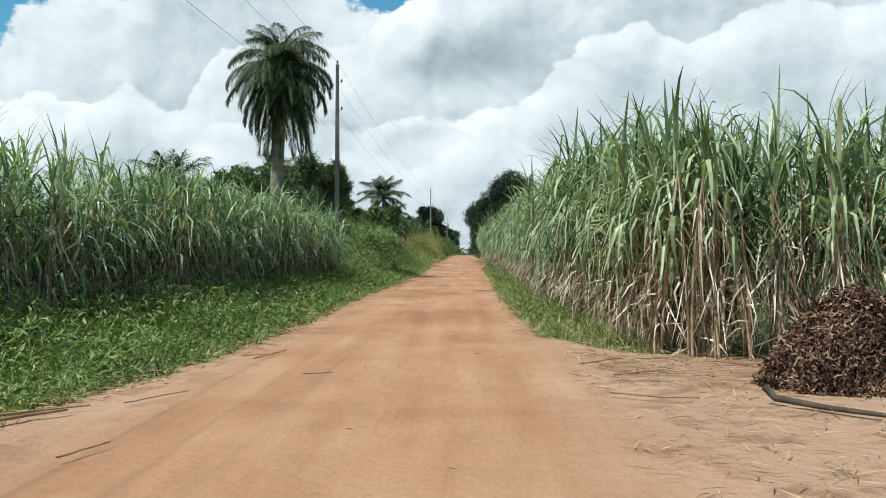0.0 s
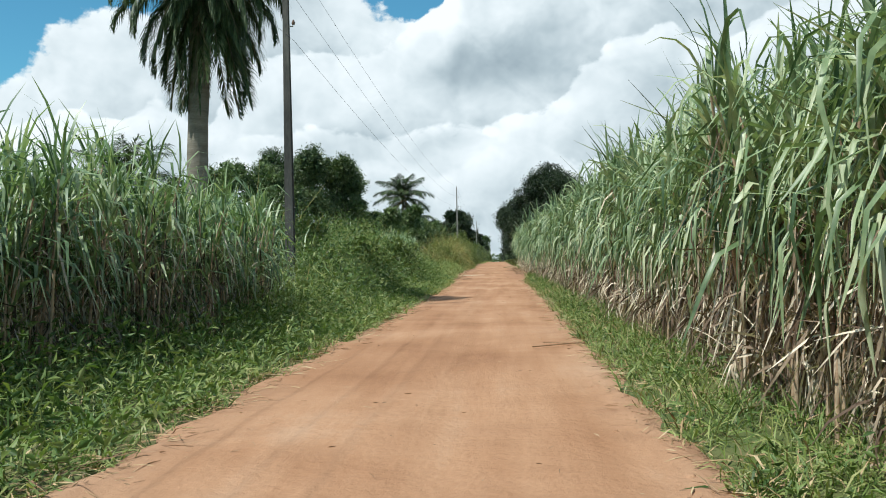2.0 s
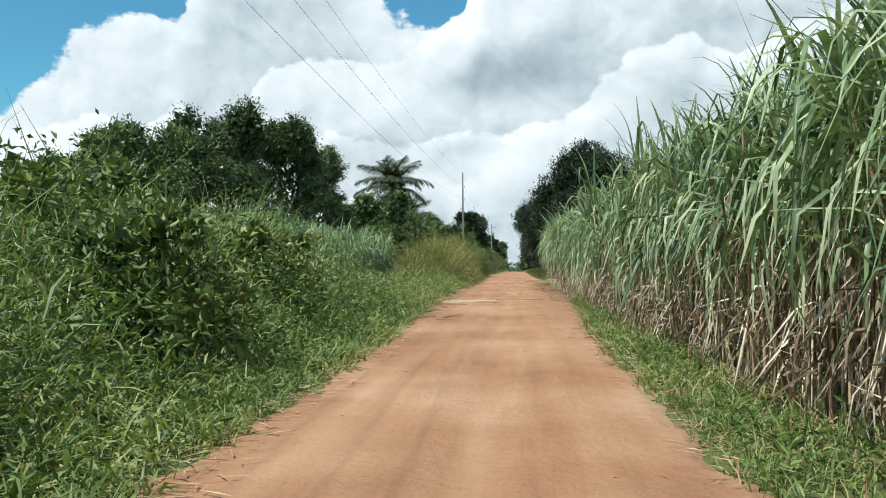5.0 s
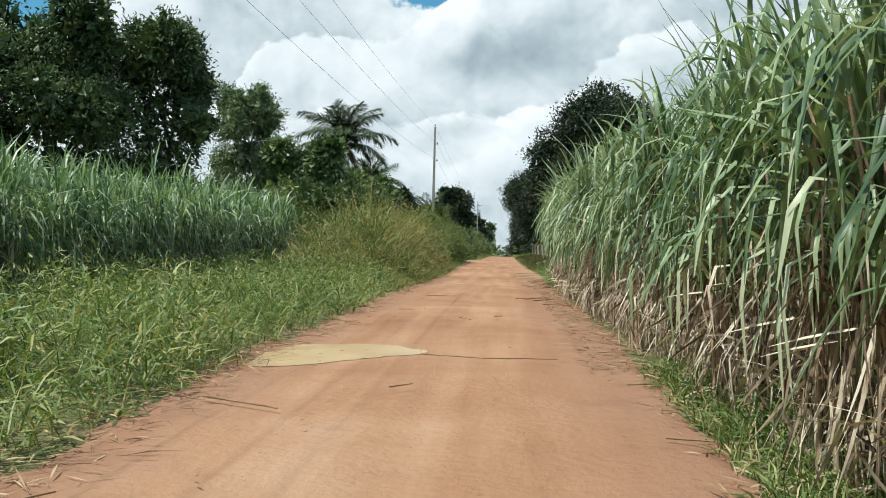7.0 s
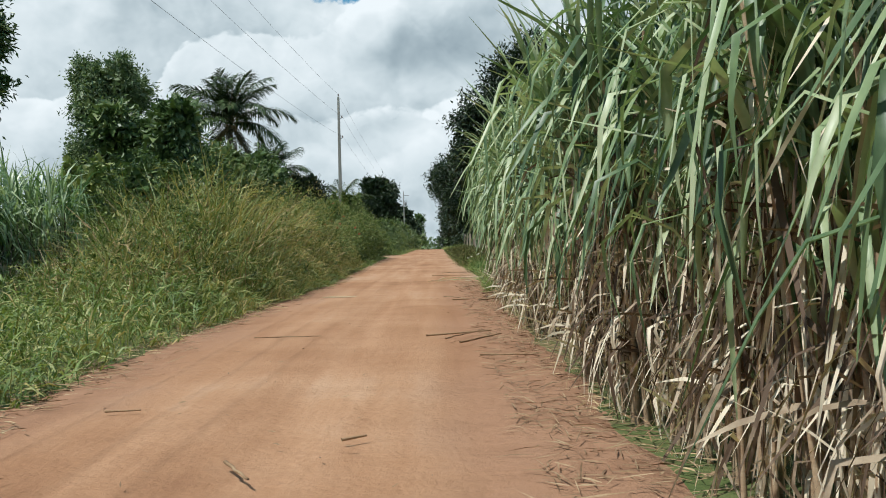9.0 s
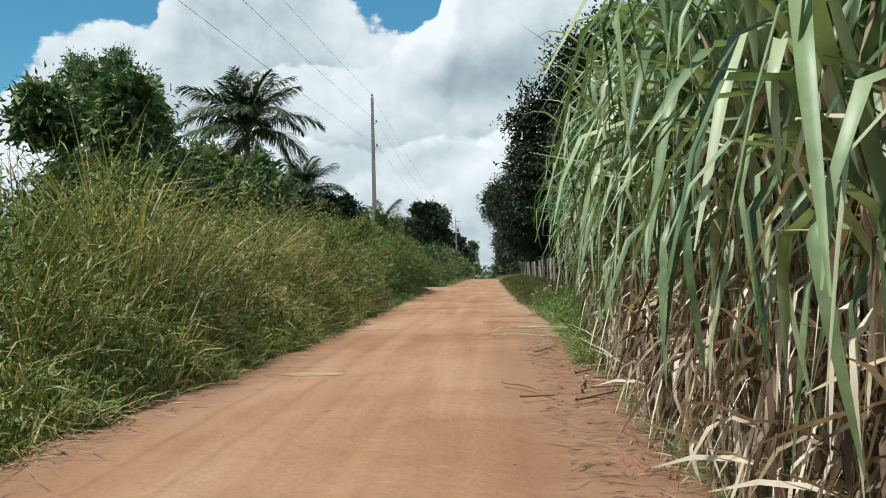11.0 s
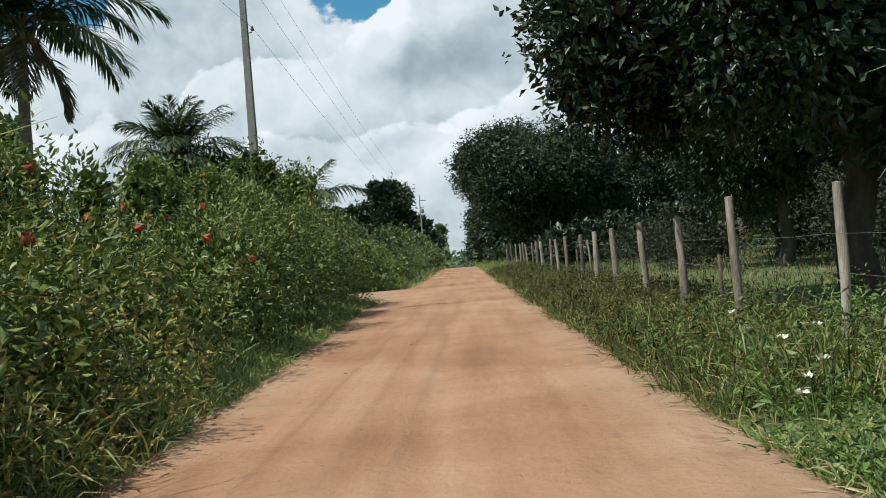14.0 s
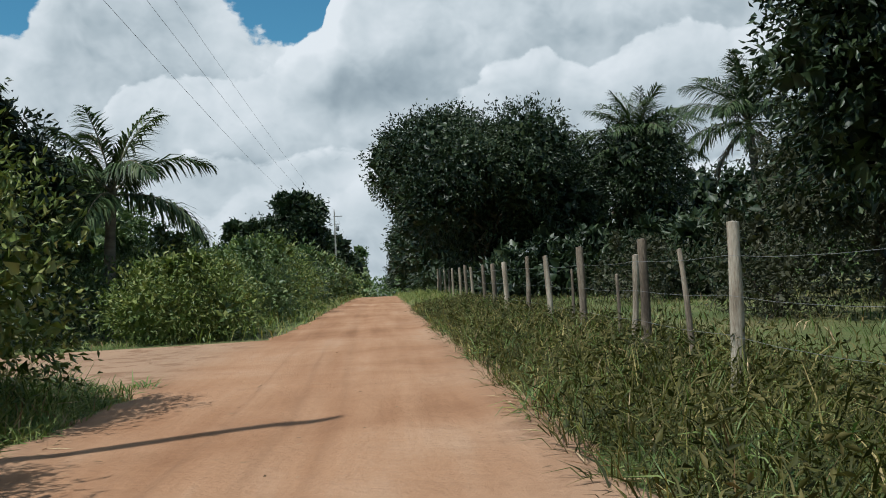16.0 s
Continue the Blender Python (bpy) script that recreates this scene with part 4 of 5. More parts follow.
def tree(x, y, h, r, mat, label, clear=1.8, lobes=9, clumps=700, per=14, size=0.2, trunk_r=0.22, droop=0.3, name="tree", category="tree", squash=0.8, offset=(0, 0), spread=0.2, shape=0.36, shapes=None, inner=(5, 1.9, 3.2), spires=0):
    """Trunk, limbs and an uneven crown of leaf clumps from the height clear up to h."""
    top = new(name)
    top.location = (x, y, float(fall(y)) - 0.05)
    mid = (h + clear) / 2
    ls = [((offset[0], offset[1], mid), (r * 0.64, r * 0.64, (h - clear) / 2 * 0.76))]
    for k in range(lobes):
        a = k * 2.4 + rng.uniform(-0.4, 0.4)
        lev = rng.uniform(-0.85, 0.8)
        rr = r * rng.uniform(0.32, 0.5)
        reach = (r - rr) * math.sqrt(max(0.05, 1 - lev * lev * 0.8)) * rng.uniform(0.85, 1.08)
        ls.append(((offset[0] + reach * math.cos(a), offset[1] + reach * math.sin(a), mid + lev * ((h - clear) / 2 - rr * squash * 0.8)), (rr, rr, rr * squash)))
    for k in range(spires):
        a, d = k * 2.2 + x, r * rng.uniform(0.15, 0.75)
        ls.append(((offset[0] + d * math.cos(a), offset[1] + d * math.sin(a), h * rng.uniform(0.80, 0.92)), (r * 0.24, r * 0.24, h * 0.12)))
    if shapes:
        ls = ls + shapes
    acc = Acc()
    p = limb_path((0, 0, -0.1), (rng.uniform(-0.3, 0.3), rng.uniform(-0.3, 0.3), mid), 0.1)
    acc.add(*tube(p, np.linspace(trunk_r, trunk_r * 0.45, 7) + np.array([trunk_r * 0.35, 0, 0, 0, 0, 0, 0]), 9))
    acc.object("trunk", [M_BARK], top, "dark rough trunk")
    for c, _ in ls[1:7]:
        k = int(rng.integers(2, 5))
        acc = Acc()
        acc.add(*tube(limb_path(p[k], c, 0.14), np.linspace(trunk_r * 0.5, trunk_r * 0.12, 7), 6))
        acc.object("limb", [M_BARK], top)
    crown(ls, clumps, per, size, spread, mat, top, droop, shape=shape, inner=inner)
    return tagged(top, label, category)


MANGO = "broad dark-leaved mango tree with a dense rounded crown"
G_E, G_W = "trees along the fence", "trees behind the western fields"
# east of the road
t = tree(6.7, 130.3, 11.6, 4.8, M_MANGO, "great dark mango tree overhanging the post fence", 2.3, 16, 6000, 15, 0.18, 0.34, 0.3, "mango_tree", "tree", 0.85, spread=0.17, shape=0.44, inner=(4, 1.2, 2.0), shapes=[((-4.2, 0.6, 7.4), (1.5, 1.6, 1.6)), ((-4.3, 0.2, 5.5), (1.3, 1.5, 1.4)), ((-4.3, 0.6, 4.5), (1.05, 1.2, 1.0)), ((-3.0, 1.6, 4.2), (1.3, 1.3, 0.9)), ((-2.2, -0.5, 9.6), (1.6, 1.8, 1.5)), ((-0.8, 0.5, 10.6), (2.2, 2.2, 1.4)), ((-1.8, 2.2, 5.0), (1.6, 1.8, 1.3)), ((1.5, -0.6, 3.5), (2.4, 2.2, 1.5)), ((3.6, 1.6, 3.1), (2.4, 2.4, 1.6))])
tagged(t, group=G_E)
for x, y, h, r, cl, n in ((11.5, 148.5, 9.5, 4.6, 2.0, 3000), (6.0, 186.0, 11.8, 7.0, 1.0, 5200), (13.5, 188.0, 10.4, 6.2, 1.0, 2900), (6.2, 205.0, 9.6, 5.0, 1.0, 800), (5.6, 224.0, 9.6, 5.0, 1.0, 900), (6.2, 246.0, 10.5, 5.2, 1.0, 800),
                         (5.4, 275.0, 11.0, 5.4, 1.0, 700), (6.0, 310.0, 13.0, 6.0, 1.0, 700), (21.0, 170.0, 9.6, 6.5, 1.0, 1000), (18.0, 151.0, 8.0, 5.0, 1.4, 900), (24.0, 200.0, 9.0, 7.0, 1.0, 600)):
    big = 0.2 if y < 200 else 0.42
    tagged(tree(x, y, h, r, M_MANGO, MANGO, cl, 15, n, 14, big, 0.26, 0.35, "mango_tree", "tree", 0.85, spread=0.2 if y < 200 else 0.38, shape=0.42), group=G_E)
tagged(tree(14.6, 158.5, 7.4, 3.6, M_GREY_SHRUB, "thin-leaved greyish tree standing in the pasture", 1.6, 10, 1500, 13, 0.12, 0.16, 0.2, "tree", "tree", 0.9, spread=0.3), group=G_E)
# west of the road
for x, y, h, r, mat, n, cl, lab in ((-19.8, 109.0, 11.6, 4.0, M_DARK_TREE, 2300, 1.2, "broad dark-leaved tree behind the cane"), (-16.1, 111.5, 12.0, 2.6, M_DARK_TREE, 1700, 1.0, "upright dark-leaved tree behind the cane"), (-24.8, 105.0, 10.6, 4.4, M_TREE, 1500, 1.2, "spreading green tree behind the cane"),
                                    (-30.5, 111.0, 9.8, 5.0, M_TREE, 1000, 1.2, "spreading green tree behind the cane"), (-9.6, 115.0, 6.6, 2.7, M_TREE, 1200, 0.8, "loose tree beside the meadow"), (-20.3, 140.0, 13.4, 3.4, M_PALE_TREE, 2000, 0.8, "tall pale-leaved tree behind the meadow"), (-38.0, 118.0, 9.0, 6.0, M_TREE, 700, 1.2, "spreading green tree behind the cane"),
                                    (-8.2, 120.0, 5.2, 2.4, M_TREE, 1200, 0.5, "low dark-leaved tree beside the mound of grass"), (-11.5, 128.0, 6.0, 3.2, M_TREE, 1300, 0.8, "leafy tree behind the flowering bushes"),
                                    (-11.6, 156.5, 6.3, 3.7, M_MANGO, 2000, 1.2, "dark tree beside the side turning"), (-17.5, 145.0, 7.5, 4.0, M_TREE, 1300, 1.0, "dark tree beside the side turning"), (-11.5, 166.0, 6.0, 3.6, M_TREE, 1200, 0.8, "leafy tree among the roadside bushes"),
                                    (-10.4, 246.5, 13.5, 4.6, M_MANGO, 1100, 1.4, "tall dark tree with an uneven top beside the road"), (-15.5, 243.0, 9.6, 4.6, M_MANGO, 600, 1.4, "lower dark tree beside the tall one"), (-7.0, 262.0, 9.0, 4.4, M_MANGO, 500, 1.0, "dark tree along the distant roadside"),
                                    (-6.5, 300.0, 9.5, 4.0, M_TREE, 400, 1.0, "dark tree along the distant roadside"), (-7.5, 340.0, 10.5, 5.0, M_TREE, 400, 1.0, "dark tree along the distant roadside"), (-24.0, 260.0, 8.0, 6.0, M_TREE, 500, 1.0, "dark tree along the distant roadside")):
    big = 0.2 if y < 170 else 0.46
    tagged(tree(x, y, h, r, mat, lab, cl, 9, n, 14, big, 0.2, 0.25, "tree", "tree", 0.95, spread=0.19 if y < 170 else 0.38, spires=7 if y < 170 else 3), group=G_W)


# ---- bushes ----
def bush(x, y, rx, ry, h, mat, label, clumps, per=12, size=0.11, name="bush", group="", lobes=9, flowers=0, spread=0.16):
    top = new(name)
    top.location = (x, y, float(fall(y)) - 0.05)
    ls = []
    for k in range(lobes):
        a, d = k * 2.4, math.sqrt((k + 0.5) / lobes) * 0.78
        rr = rng.uniform(0.3, 0.45)
        hh = h * rng.uniform(0.72, 1.0) * (1 - 0.35 * d * d)
        ls.append(((rx * d * math.cos(a), ry * d * math.sin(a), hh * 0.52), (rx * rr, ry * rr, hh * 0.5)))
    for k in range(5):
        acc = Acc()
        acc.add(*tube(limb_path((rng.uniform(-0.15, 0.15), rng.uniform(-0.15, 0.15), -0.05), ls[k][0], 0.2), np.linspace(0.035, 0.012, 7), 5))
        acc.object("branch", [M_BARK], top)
    # thin sprays rising out of the top
    for k in range(6):
        a, d = k * 1.9 + x, rng.uniform(0.1, 0.7)
        ls.append(((rx * d * math.cos(a), ry * d * math.sin(a), h * rng.uniform(0.86, 1.02) * (1 - 0.2 * d)), (rx * 0.1, ry * 0.1, h * 0.14)))
    crown(ls, clumps, per, size * 1.15, spread, mat, top, 0.0, "foliage", inner=(9, 1.3, 2.2))
    if flowers:
        p, d = lobes_points(ls, flowers * 3)
        ok = (p[:, 2] > h * 0.42)
        p, d = p[ok][:flowers], d[ok][:flowers]
        for q, w in zip(p, d):
            acc = Acc()
            t = np.linspace(-1, 1, 7)
            v, f = tube(np.array([0.1, 0.1, 0.1]) * w + q + t[:, None] * w * 0.05, 0.058 * np.sqrt(np.maximum(0.03, 1 - t * t)), 8)
            acc.add(v + rng.normal(size=v.shape) * 0.014, f)
            acc.object("flower_head", [M_RED], top, "small head of red flowers")
    return tagged(top, label, "bush", group)


G_B = "bushes along the western roadside"
for x, y, rx, ry, h, n, fl in ((-4.9, 116.4, 1.5, 2.2, 2.5, 600, 3), (-5.0, 120.5, 1.7, 2.2, 2.7, 700, 8), (-5.3, 124.5, 1.9, 2.4, 3.0, 800, 14), (-5.2, 128.6, 1.9, 2.4, 3.05, 900, 16), (-5.2, 132.8, 1.9, 2.4, 3.4, 900, 14), (-5.0, 136.6, 1.7, 2.0, 4.1, 900, 10), (-5.0, 141.0, 1.7, 2.0, 4.0, 900, 6)):
    bush(x, y, rx, ry, h, M_SHRUB, "dense green bush with small red flowers at the roadside", int(n * 1.5), 16, 0.085, "flowering_bush", G_B, 10, fl)
for k, (x, y, rx, ry, h, n) in enumerate(((-5.0, 155.8, 2.0, 2.0, 2.2, 700), (-6.8, 161.0, 2.4, 2.6, 3.0, 600), (-4.4, 164.0, 1.8, 2.6, 2.6, 500), (-4.4, 170.0, 2.0, 3.4, 3.0, 500), (-4.2, 178.0, 1.8, 3.6, 2.6, 450), (-4.4, 187.0, 2.0, 4.0, 3.0, 450),
                           (-4.2, 197.0, 1.8, 4.5, 2.8, 400), (-4.6, 208.0, 2.2, 5.0, 3.4, 400), (-4.4, 221.0, 2.2, 6.0, 3.2, 400), (-4.8, 236.0, 2.4, 7.0, 3.6, 400), (-9.0, 158.0, 2.0, 2.0, 2.6, 350), (-8.8, 175.0, 3.0, 6.0, 3.6, 500), (-9.0, 195.0, 3.0, 7.0, 4.0, 500))):
    bush(x, y, rx, ry, h, (M_SHRUB, M_DARK_TREE, M_TREE)[k % 3], "dark leafy roadside bush", int(n * 1.5) if y < 180 else n, 13, 0.11 if y < 180 else 0.26, "bush", G_B, 8, 0, 0.2)
for x, y, rx, ry, h, n in ((-6.6, 47.0, 1.3, 1.6, 2.6, 420), (-5.2, 51.5, 1.1, 1.5, 2.1, 380), (-4.8, 57.5, 1.1, 1.8, 2.0, 380), (-7.4, 60.0, 1.8, 2.4, 3.1, 420), (-5.2, 64.0, 1.2, 2.0, 2.1, 380), (-10.6, 101.5, 1.3, 1.4, 2.6, 380), (-9.2, 106.5, 1.6, 1.8, 3.6, 480)):
    bush(x, y, rx, ry, h, M_SHRUB, "tangled green shrub growing out of the tall grass", n, 13, 0.12, "shrub", G_B, 8)
for x, y, rx, ry, h, n in ((11.0, 138.5, 2.4, 2.6, 3.6, 700), (14.5, 141.0, 2.6, 2.8, 4.2, 700), (9.0, 153.0, 1.8, 2.2, 2.6, 450), (15.0, 158.0, 3.0, 3.2, 4.6, 600), (9.5, 166.0, 2.2, 2.6, 2.4, 350)):
    bush(x, y, rx, ry, h, M_GREY_SHRUB, "thin-leaved greyish bush in the shade of the trees", n, 13, 0.10, "thin_bush", "bushes under the trees", 9, 0, 0.24)
# bushes added in near-black mango leaf to fill the shade below the crowns
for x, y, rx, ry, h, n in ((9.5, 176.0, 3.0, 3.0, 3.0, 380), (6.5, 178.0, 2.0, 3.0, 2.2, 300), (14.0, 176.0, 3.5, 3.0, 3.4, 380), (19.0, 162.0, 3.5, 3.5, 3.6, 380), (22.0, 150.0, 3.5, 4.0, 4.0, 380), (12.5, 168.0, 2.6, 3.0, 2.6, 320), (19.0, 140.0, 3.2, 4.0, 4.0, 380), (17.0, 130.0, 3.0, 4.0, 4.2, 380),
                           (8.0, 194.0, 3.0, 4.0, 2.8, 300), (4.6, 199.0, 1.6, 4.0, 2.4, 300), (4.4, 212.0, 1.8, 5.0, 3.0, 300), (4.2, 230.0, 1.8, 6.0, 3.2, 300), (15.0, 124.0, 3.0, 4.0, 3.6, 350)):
    bush(x, y, rx, ry, h, M_MANGO, "near-black bush standing in for the shade under the trees", n, 8, 0.32, "undergrowth_bush", "bushes under the trees", 8, 0, 0.3)


# ---- palms ----
def frond(length, elev, droop, leaflet, mats, hang=0.6, n=60, wid=0.075, gap=0.12):
    """One feather leaf along +x: a midrib and two rows of leaflets."""
    rib = Acc()
    s = np.linspace(0, 1, 15)
    e = elev - droop * s ** 1.3
    st = length / 14
    px = np.concatenate([[0], np.cumsum(np.cos((e[1:] + e[:-1]) / 2) * st)])
    pz = np.concatenate([[0], np.cumsum(np.sin((e[1:] + e[:-1]) / 2) * st)])
    rib.add(*tube(np.stack([px, 0.02 * np.sin(s * 3), pz], 1), np.linspace(0.035, 0.006, 15), 5), 1)
    for sgn in (-1, 1):
        u = np.linspace(gap, 0.995, n) + rng.normal(size=n) * 0.004
        b = np.stack([np.interp(u, s, px), np.zeros(n), np.interp(u, s, pz)], 1)
        L = leaflet * (0.35 + 0.95 * np.sin(np.clip(u * 0.92 + 0.08, 0, 1) * np.pi) ** 0.7) * rand(0.85, 1.1, n)
        az = sgn * np.radians(70 - 38 * u + rand(-6, 6, n))
        rib.add(*blades(b, az, np.interp(u, s, e) * 0.5 + rand(-0.25, 0.3, n), L, np.full(n, wid), np.full(n, hang) + rand(-0.2, 0.35, n), 2, 0.1, False, rand(-0.4, 0.4, n)), 0)
    return rib.mesh("frond", mats)


def palm(x, y, heart, trunk_r, specs, label, lean=(0, 0), base_r=None, trunk_mat=None, nuts=0, bulge=0.0, fine=(60, 0.07)):
    """specs: rows of (count, length, elev, droop, leaflet length, hang, dry)."""
    top = new("palm_tree")
    top.location = (x, y, float(fall(y)) - 0.05)
    z = np.linspace(0, heart, 14)
    p = np.stack([lean[0] * (z / heart) ** 2, lean[1] * (z / heart) ** 2, z], 1)
    r = np.linspace(base_r or trunk_r * 1.2, trunk_r, 14) * (1 + 0.05 * np.sin(np.arange(14) * 2.6)) + bulge * np.exp(-((z / heart - 0.95) / 0.16) ** 2)
    acc = Acc()
    acc.add(*tube(p, r, 12))
    acc.object("trunk", [trunk_mat or M_PALM_BARK], top, "ringed grey palm trunk")
    a0 = 0.0
    for count, length, elev, droop, leaflet, hang, dry in specs:
        mats = [M_PALM_DRY if dry else M_PALM, M_PALM_DRY]
        ms = [frond(length * rng.uniform(0.9, 1.08), radians(elev + rng.uniform(-7, 7)), radians(droop + rng.uniform(-12, 12)), leaflet, mats, hang, fine[0], fine[1]) for _ in range(min(3, count))]
        for k in range(count):
            f = new("frond", ms[k % len(ms)])
            f.parent = top
            a0 += 137.5
            f.matrix_basis = pose(p[-1, 0], p[-1, 1], heart - 0.1 - 0.12 * (90 - elev) / 90, rng.uniform(-14, 14), 0, a0 + rng.uniform(-9, 9))
            if dry:
                f["label"] = "dead brown frond hanging down"
    for k in range(nuts):
        acc = Acc()
        zc = np.linspace(-1, 1, 7)
        acc.add(*tube(np.stack([0 * zc, 0 * zc, zc * 0.13], 1), 0.10 * np.sqrt(np.maximum(0.02, 1 - zc ** 2)), 8))
        o = acc.object("coconut", [M_STALK], top)
        o.location = (p[-1, 0] + 0.3 * math.cos(k * 1.3), p[-1, 1] + 0.3 * math.sin(k * 1.3), heart - 0.35 - 0.1 * (k % 3))
    return tagged(top, label, "palm tree", "palms")


COCO = [(7, 3.5, 84, 40, 0.9, 0.6, False), (8, 4.2, 66, 66, 1.0, 0.8, False), (8, 4.3, 42, 78, 1.0, 0.9, False), (5, 4.0, 12, 66, 0.95, 0.9, False), (3, 2.8, -40, 40, 0.8, 0.6, True)]
palm(-8.85, 43.3, 9.95, 0.28, [(9, 2.5, 80, 84, 0.66, 1.2, False), (10, 2.9, 56, 112, 0.74, 1.3, False), (11, 3.0, 28, 116, 0.74, 1.3, False), (12, 3.1, -5, 90, 0.7, 1.2, False), (12, 3.5, -34, 54, 0.64, 0.9, False), (12, 3.9, -58, 30, 0.58, 0.7, False), (10, 4.1, -72, 16, 0.5, 0.6, False)],
     "tall shaggy palm with drooping feathery fronds and a thick trunk", (0.3, 0.2), 0.31, bulge=0.1, fine=(84, 0.042))
palm(-12.9, 141.0, 9.1, 0.14, COCO, "tall coconut palm with wide arching fronds", (0.3, -0.2), 0.24, nuts=6, fine=(72, 0.085))
palm(-12.9, 155.5, 6.7, 0.16, [(9, 2.9, 82, 38, 0.8, 0.5, False), (9, 3.3, 64, 62, 0.85, 0.7, False), (8, 3.5, 40, 74, 0.9, 0.8, False), (6, 3.4, 14, 66, 0.85, 0.9, False), (4, 2.6, -40, 36, 0.7, 0.6, True)], "smaller full-crowned coconut palm behind the flowering bushes", (0.2, 0.2), 0.24)
palm(-7.7, 158.8, 4.2, 0.13, [(5, 2.8, 78, 50, 0.7, 0.9, False), (6, 3.2, 45, 80, 0.75, 1.1, False), (6, 3.2, 10, 70, 0.75, 1.1, False)], "young coconut palm beside the side turning", (0.2, 0), 0.2)
palm(15.0, 186.5, 8.6, 0.14, COCO, "coconut palm rising behind the dark mango trees", (0.3, 0.2), 0.22)
palm(18.0, 175.5, 8.0, 0.14, COCO, "coconut palm rising behind the dark mango trees", (-0.3, 0.2), 0.22)
palm(-23.5, 74.0, 6.0, 0.13, COCO, "distant coconut palm beyond the cane", (0.2, 0.1), 0.2)
palm(-27.0, 132.0, 12.0, 0.14, COCO, "coconut palm standing among the western trees", (0.2, 0.1), 0.2)


# ---- poles and cables ----
def utility_pole(x, y, h, mat, label, lean=(0, 0), arms=False, brackets=(8.7, 7.5)):
    """A tapered concrete pole of double-T section with pin insulators."""
    top = new("utility_pole")
    top.location = (x, y, float(fall(y)) - 0.1)
    acc = Acc()
    prof = np.array([(-1, -1), (1, -1), (1, -0.62), (0.42, -0.5), (0.42, 0.5), (1, 0.62), (1, 1), (-1, 1), (-1, 0.62), (-0.42, 0.5), (-0.42, -0.5), (-1, -0.62)])
    z = np.linspace(0, h + 0.1, 9)
    vs = []
    for zz in z:
        w = 0.15 - 0.075 * zz / h
        vs.append(np.stack([prof[:, 0] * w * 0.8 + lean[0] * zz / h, prof[:, 1] * w + lean[1] * zz / h, np.full(12, zz)], 1))
    i = (np.arange(8)[:, None] * 12 + np.arange(12)[None]).ravel()
    j = (np.arange(8)[:, None] * 12 + (np.arange(12)[None] + 1) % 12).ravel()
    acc.add(np.concatenate(vs), np.stack([i, j, j + 12, i + 12], 1))
    acc.add(vs[-1], [[0, 1, 2, 11], [8, 5, 6, 7], [10, 3, 4, 9]])
    acc.object("shaft", [mat], top, smooth=False)
    for k, zz in enumerate((h + 0.02, *brackets)):
        acc = Acc()
        w = 0.15 - 0.075 * zz / h
        sx = lean[0] * zz / h + (0.0 if k == 0 else w * 0.8)
        if k == 0:
            acc.add(*tube([(sx, 0, zz), (sx, 0, zz + 0.16)], [0.012, 0.012], 6))
        else:
            acc.add(*tube([(sx - 0.02, 0, zz), (sx + 0.10, 0, zz), (sx + 0.12, 0, zz + 0.06)], [0.014, 0.014, 0.012], 6))
        b = acc.object("bracket", [M_METAL], top)
        acc = Acc()
        dx = 0 if k == 0 else 0.12
        acc.add(*tube([(sx + dx, 0, zz + 0.04 + 0.1 * (k == 0)), (sx + dx, 0, zz + 0.08 + 0.1 * (k == 0)), (sx + dx, 0, zz + 0.12 + 0.1 * (k == 0)), (sx + dx, 0, zz + 0.17 + 0.1 * (k == 0))], [0.03, 0.05, 0.035, 0.02], 8))
        acc.object("insulator", [M_CERAMIC], b, "brown ceramic pin insulator")
    if arms:
        for zz, L in ((h - 0.5, 0.9), (h - 1.4, 0.6)):
            acc = Acc()
            acc.add(*tube([(-0.1, 0, zz), (L, 0, zz)], [0.045, 0.045], 4))
            acc.object("crossarm", [M_METAL], top)
        acc = Acc()
        acc.add(*tube([(0.3, 0, h - 2.2), (0.3, 0, h - 2.15), (0.3, 0, h - 1.65), (0.3, 0, h - 1.6)], [0.12, 0.2, 0.2, 0.12], 10))
        acc.object("transformer", [M_METAL], top)
    return tagged(top, label, "utility pole", "poles of one power line")


POLES = [(-6.2, -54.0, 9.9), (-5.7, 41.2, 9.4), (-5.42, 137.5, 9.9), (-5.3, 241.5, 10.4), (-5.1, 342.0, 11.0), (-5.0, 440.0, 11.0)]
for k, (x, y, h) in enumerate(POLES):
    utility_pole(x, y, h, M_DARK_CONCRETE if k < 2 else M_CONCRETE, ("dark stained concrete utility pole standing in the overgrown verge" if k < 2 else "grey concrete utility pole beside the road"), arms=k >= 3)


def cable(a, b, sag, r=0.0045):
    t = np.linspace(0, 1, 40)[:, None]
    p = np.array(a)[None] * (1 - t) + np.array(b)[None] * t
    p[:, 2] -= sag * 4 * (t * (1 - t))[:, 0]
    acc = Acc()
    acc.add(*tube(p, np.full(40, r), 5))
    return tagged(acc.object("power_cable", [M_WIRE]), "thin dark power cable sagging between concrete poles", "cable", "cables of one power line")


for (x0, y0, h0), (x1, y1, h1) in zip(POLES, POLES[1:]):
    for dz, dx in ((0.14, 0.0), (-1.2, 0.2), (-2.4, 0.22)):
        cable((x0 + dx, y0, h0 + dz + float(fall(y0))), (x1 + dx, y1, h1 + dz + float(fall(y1))), 1.1)


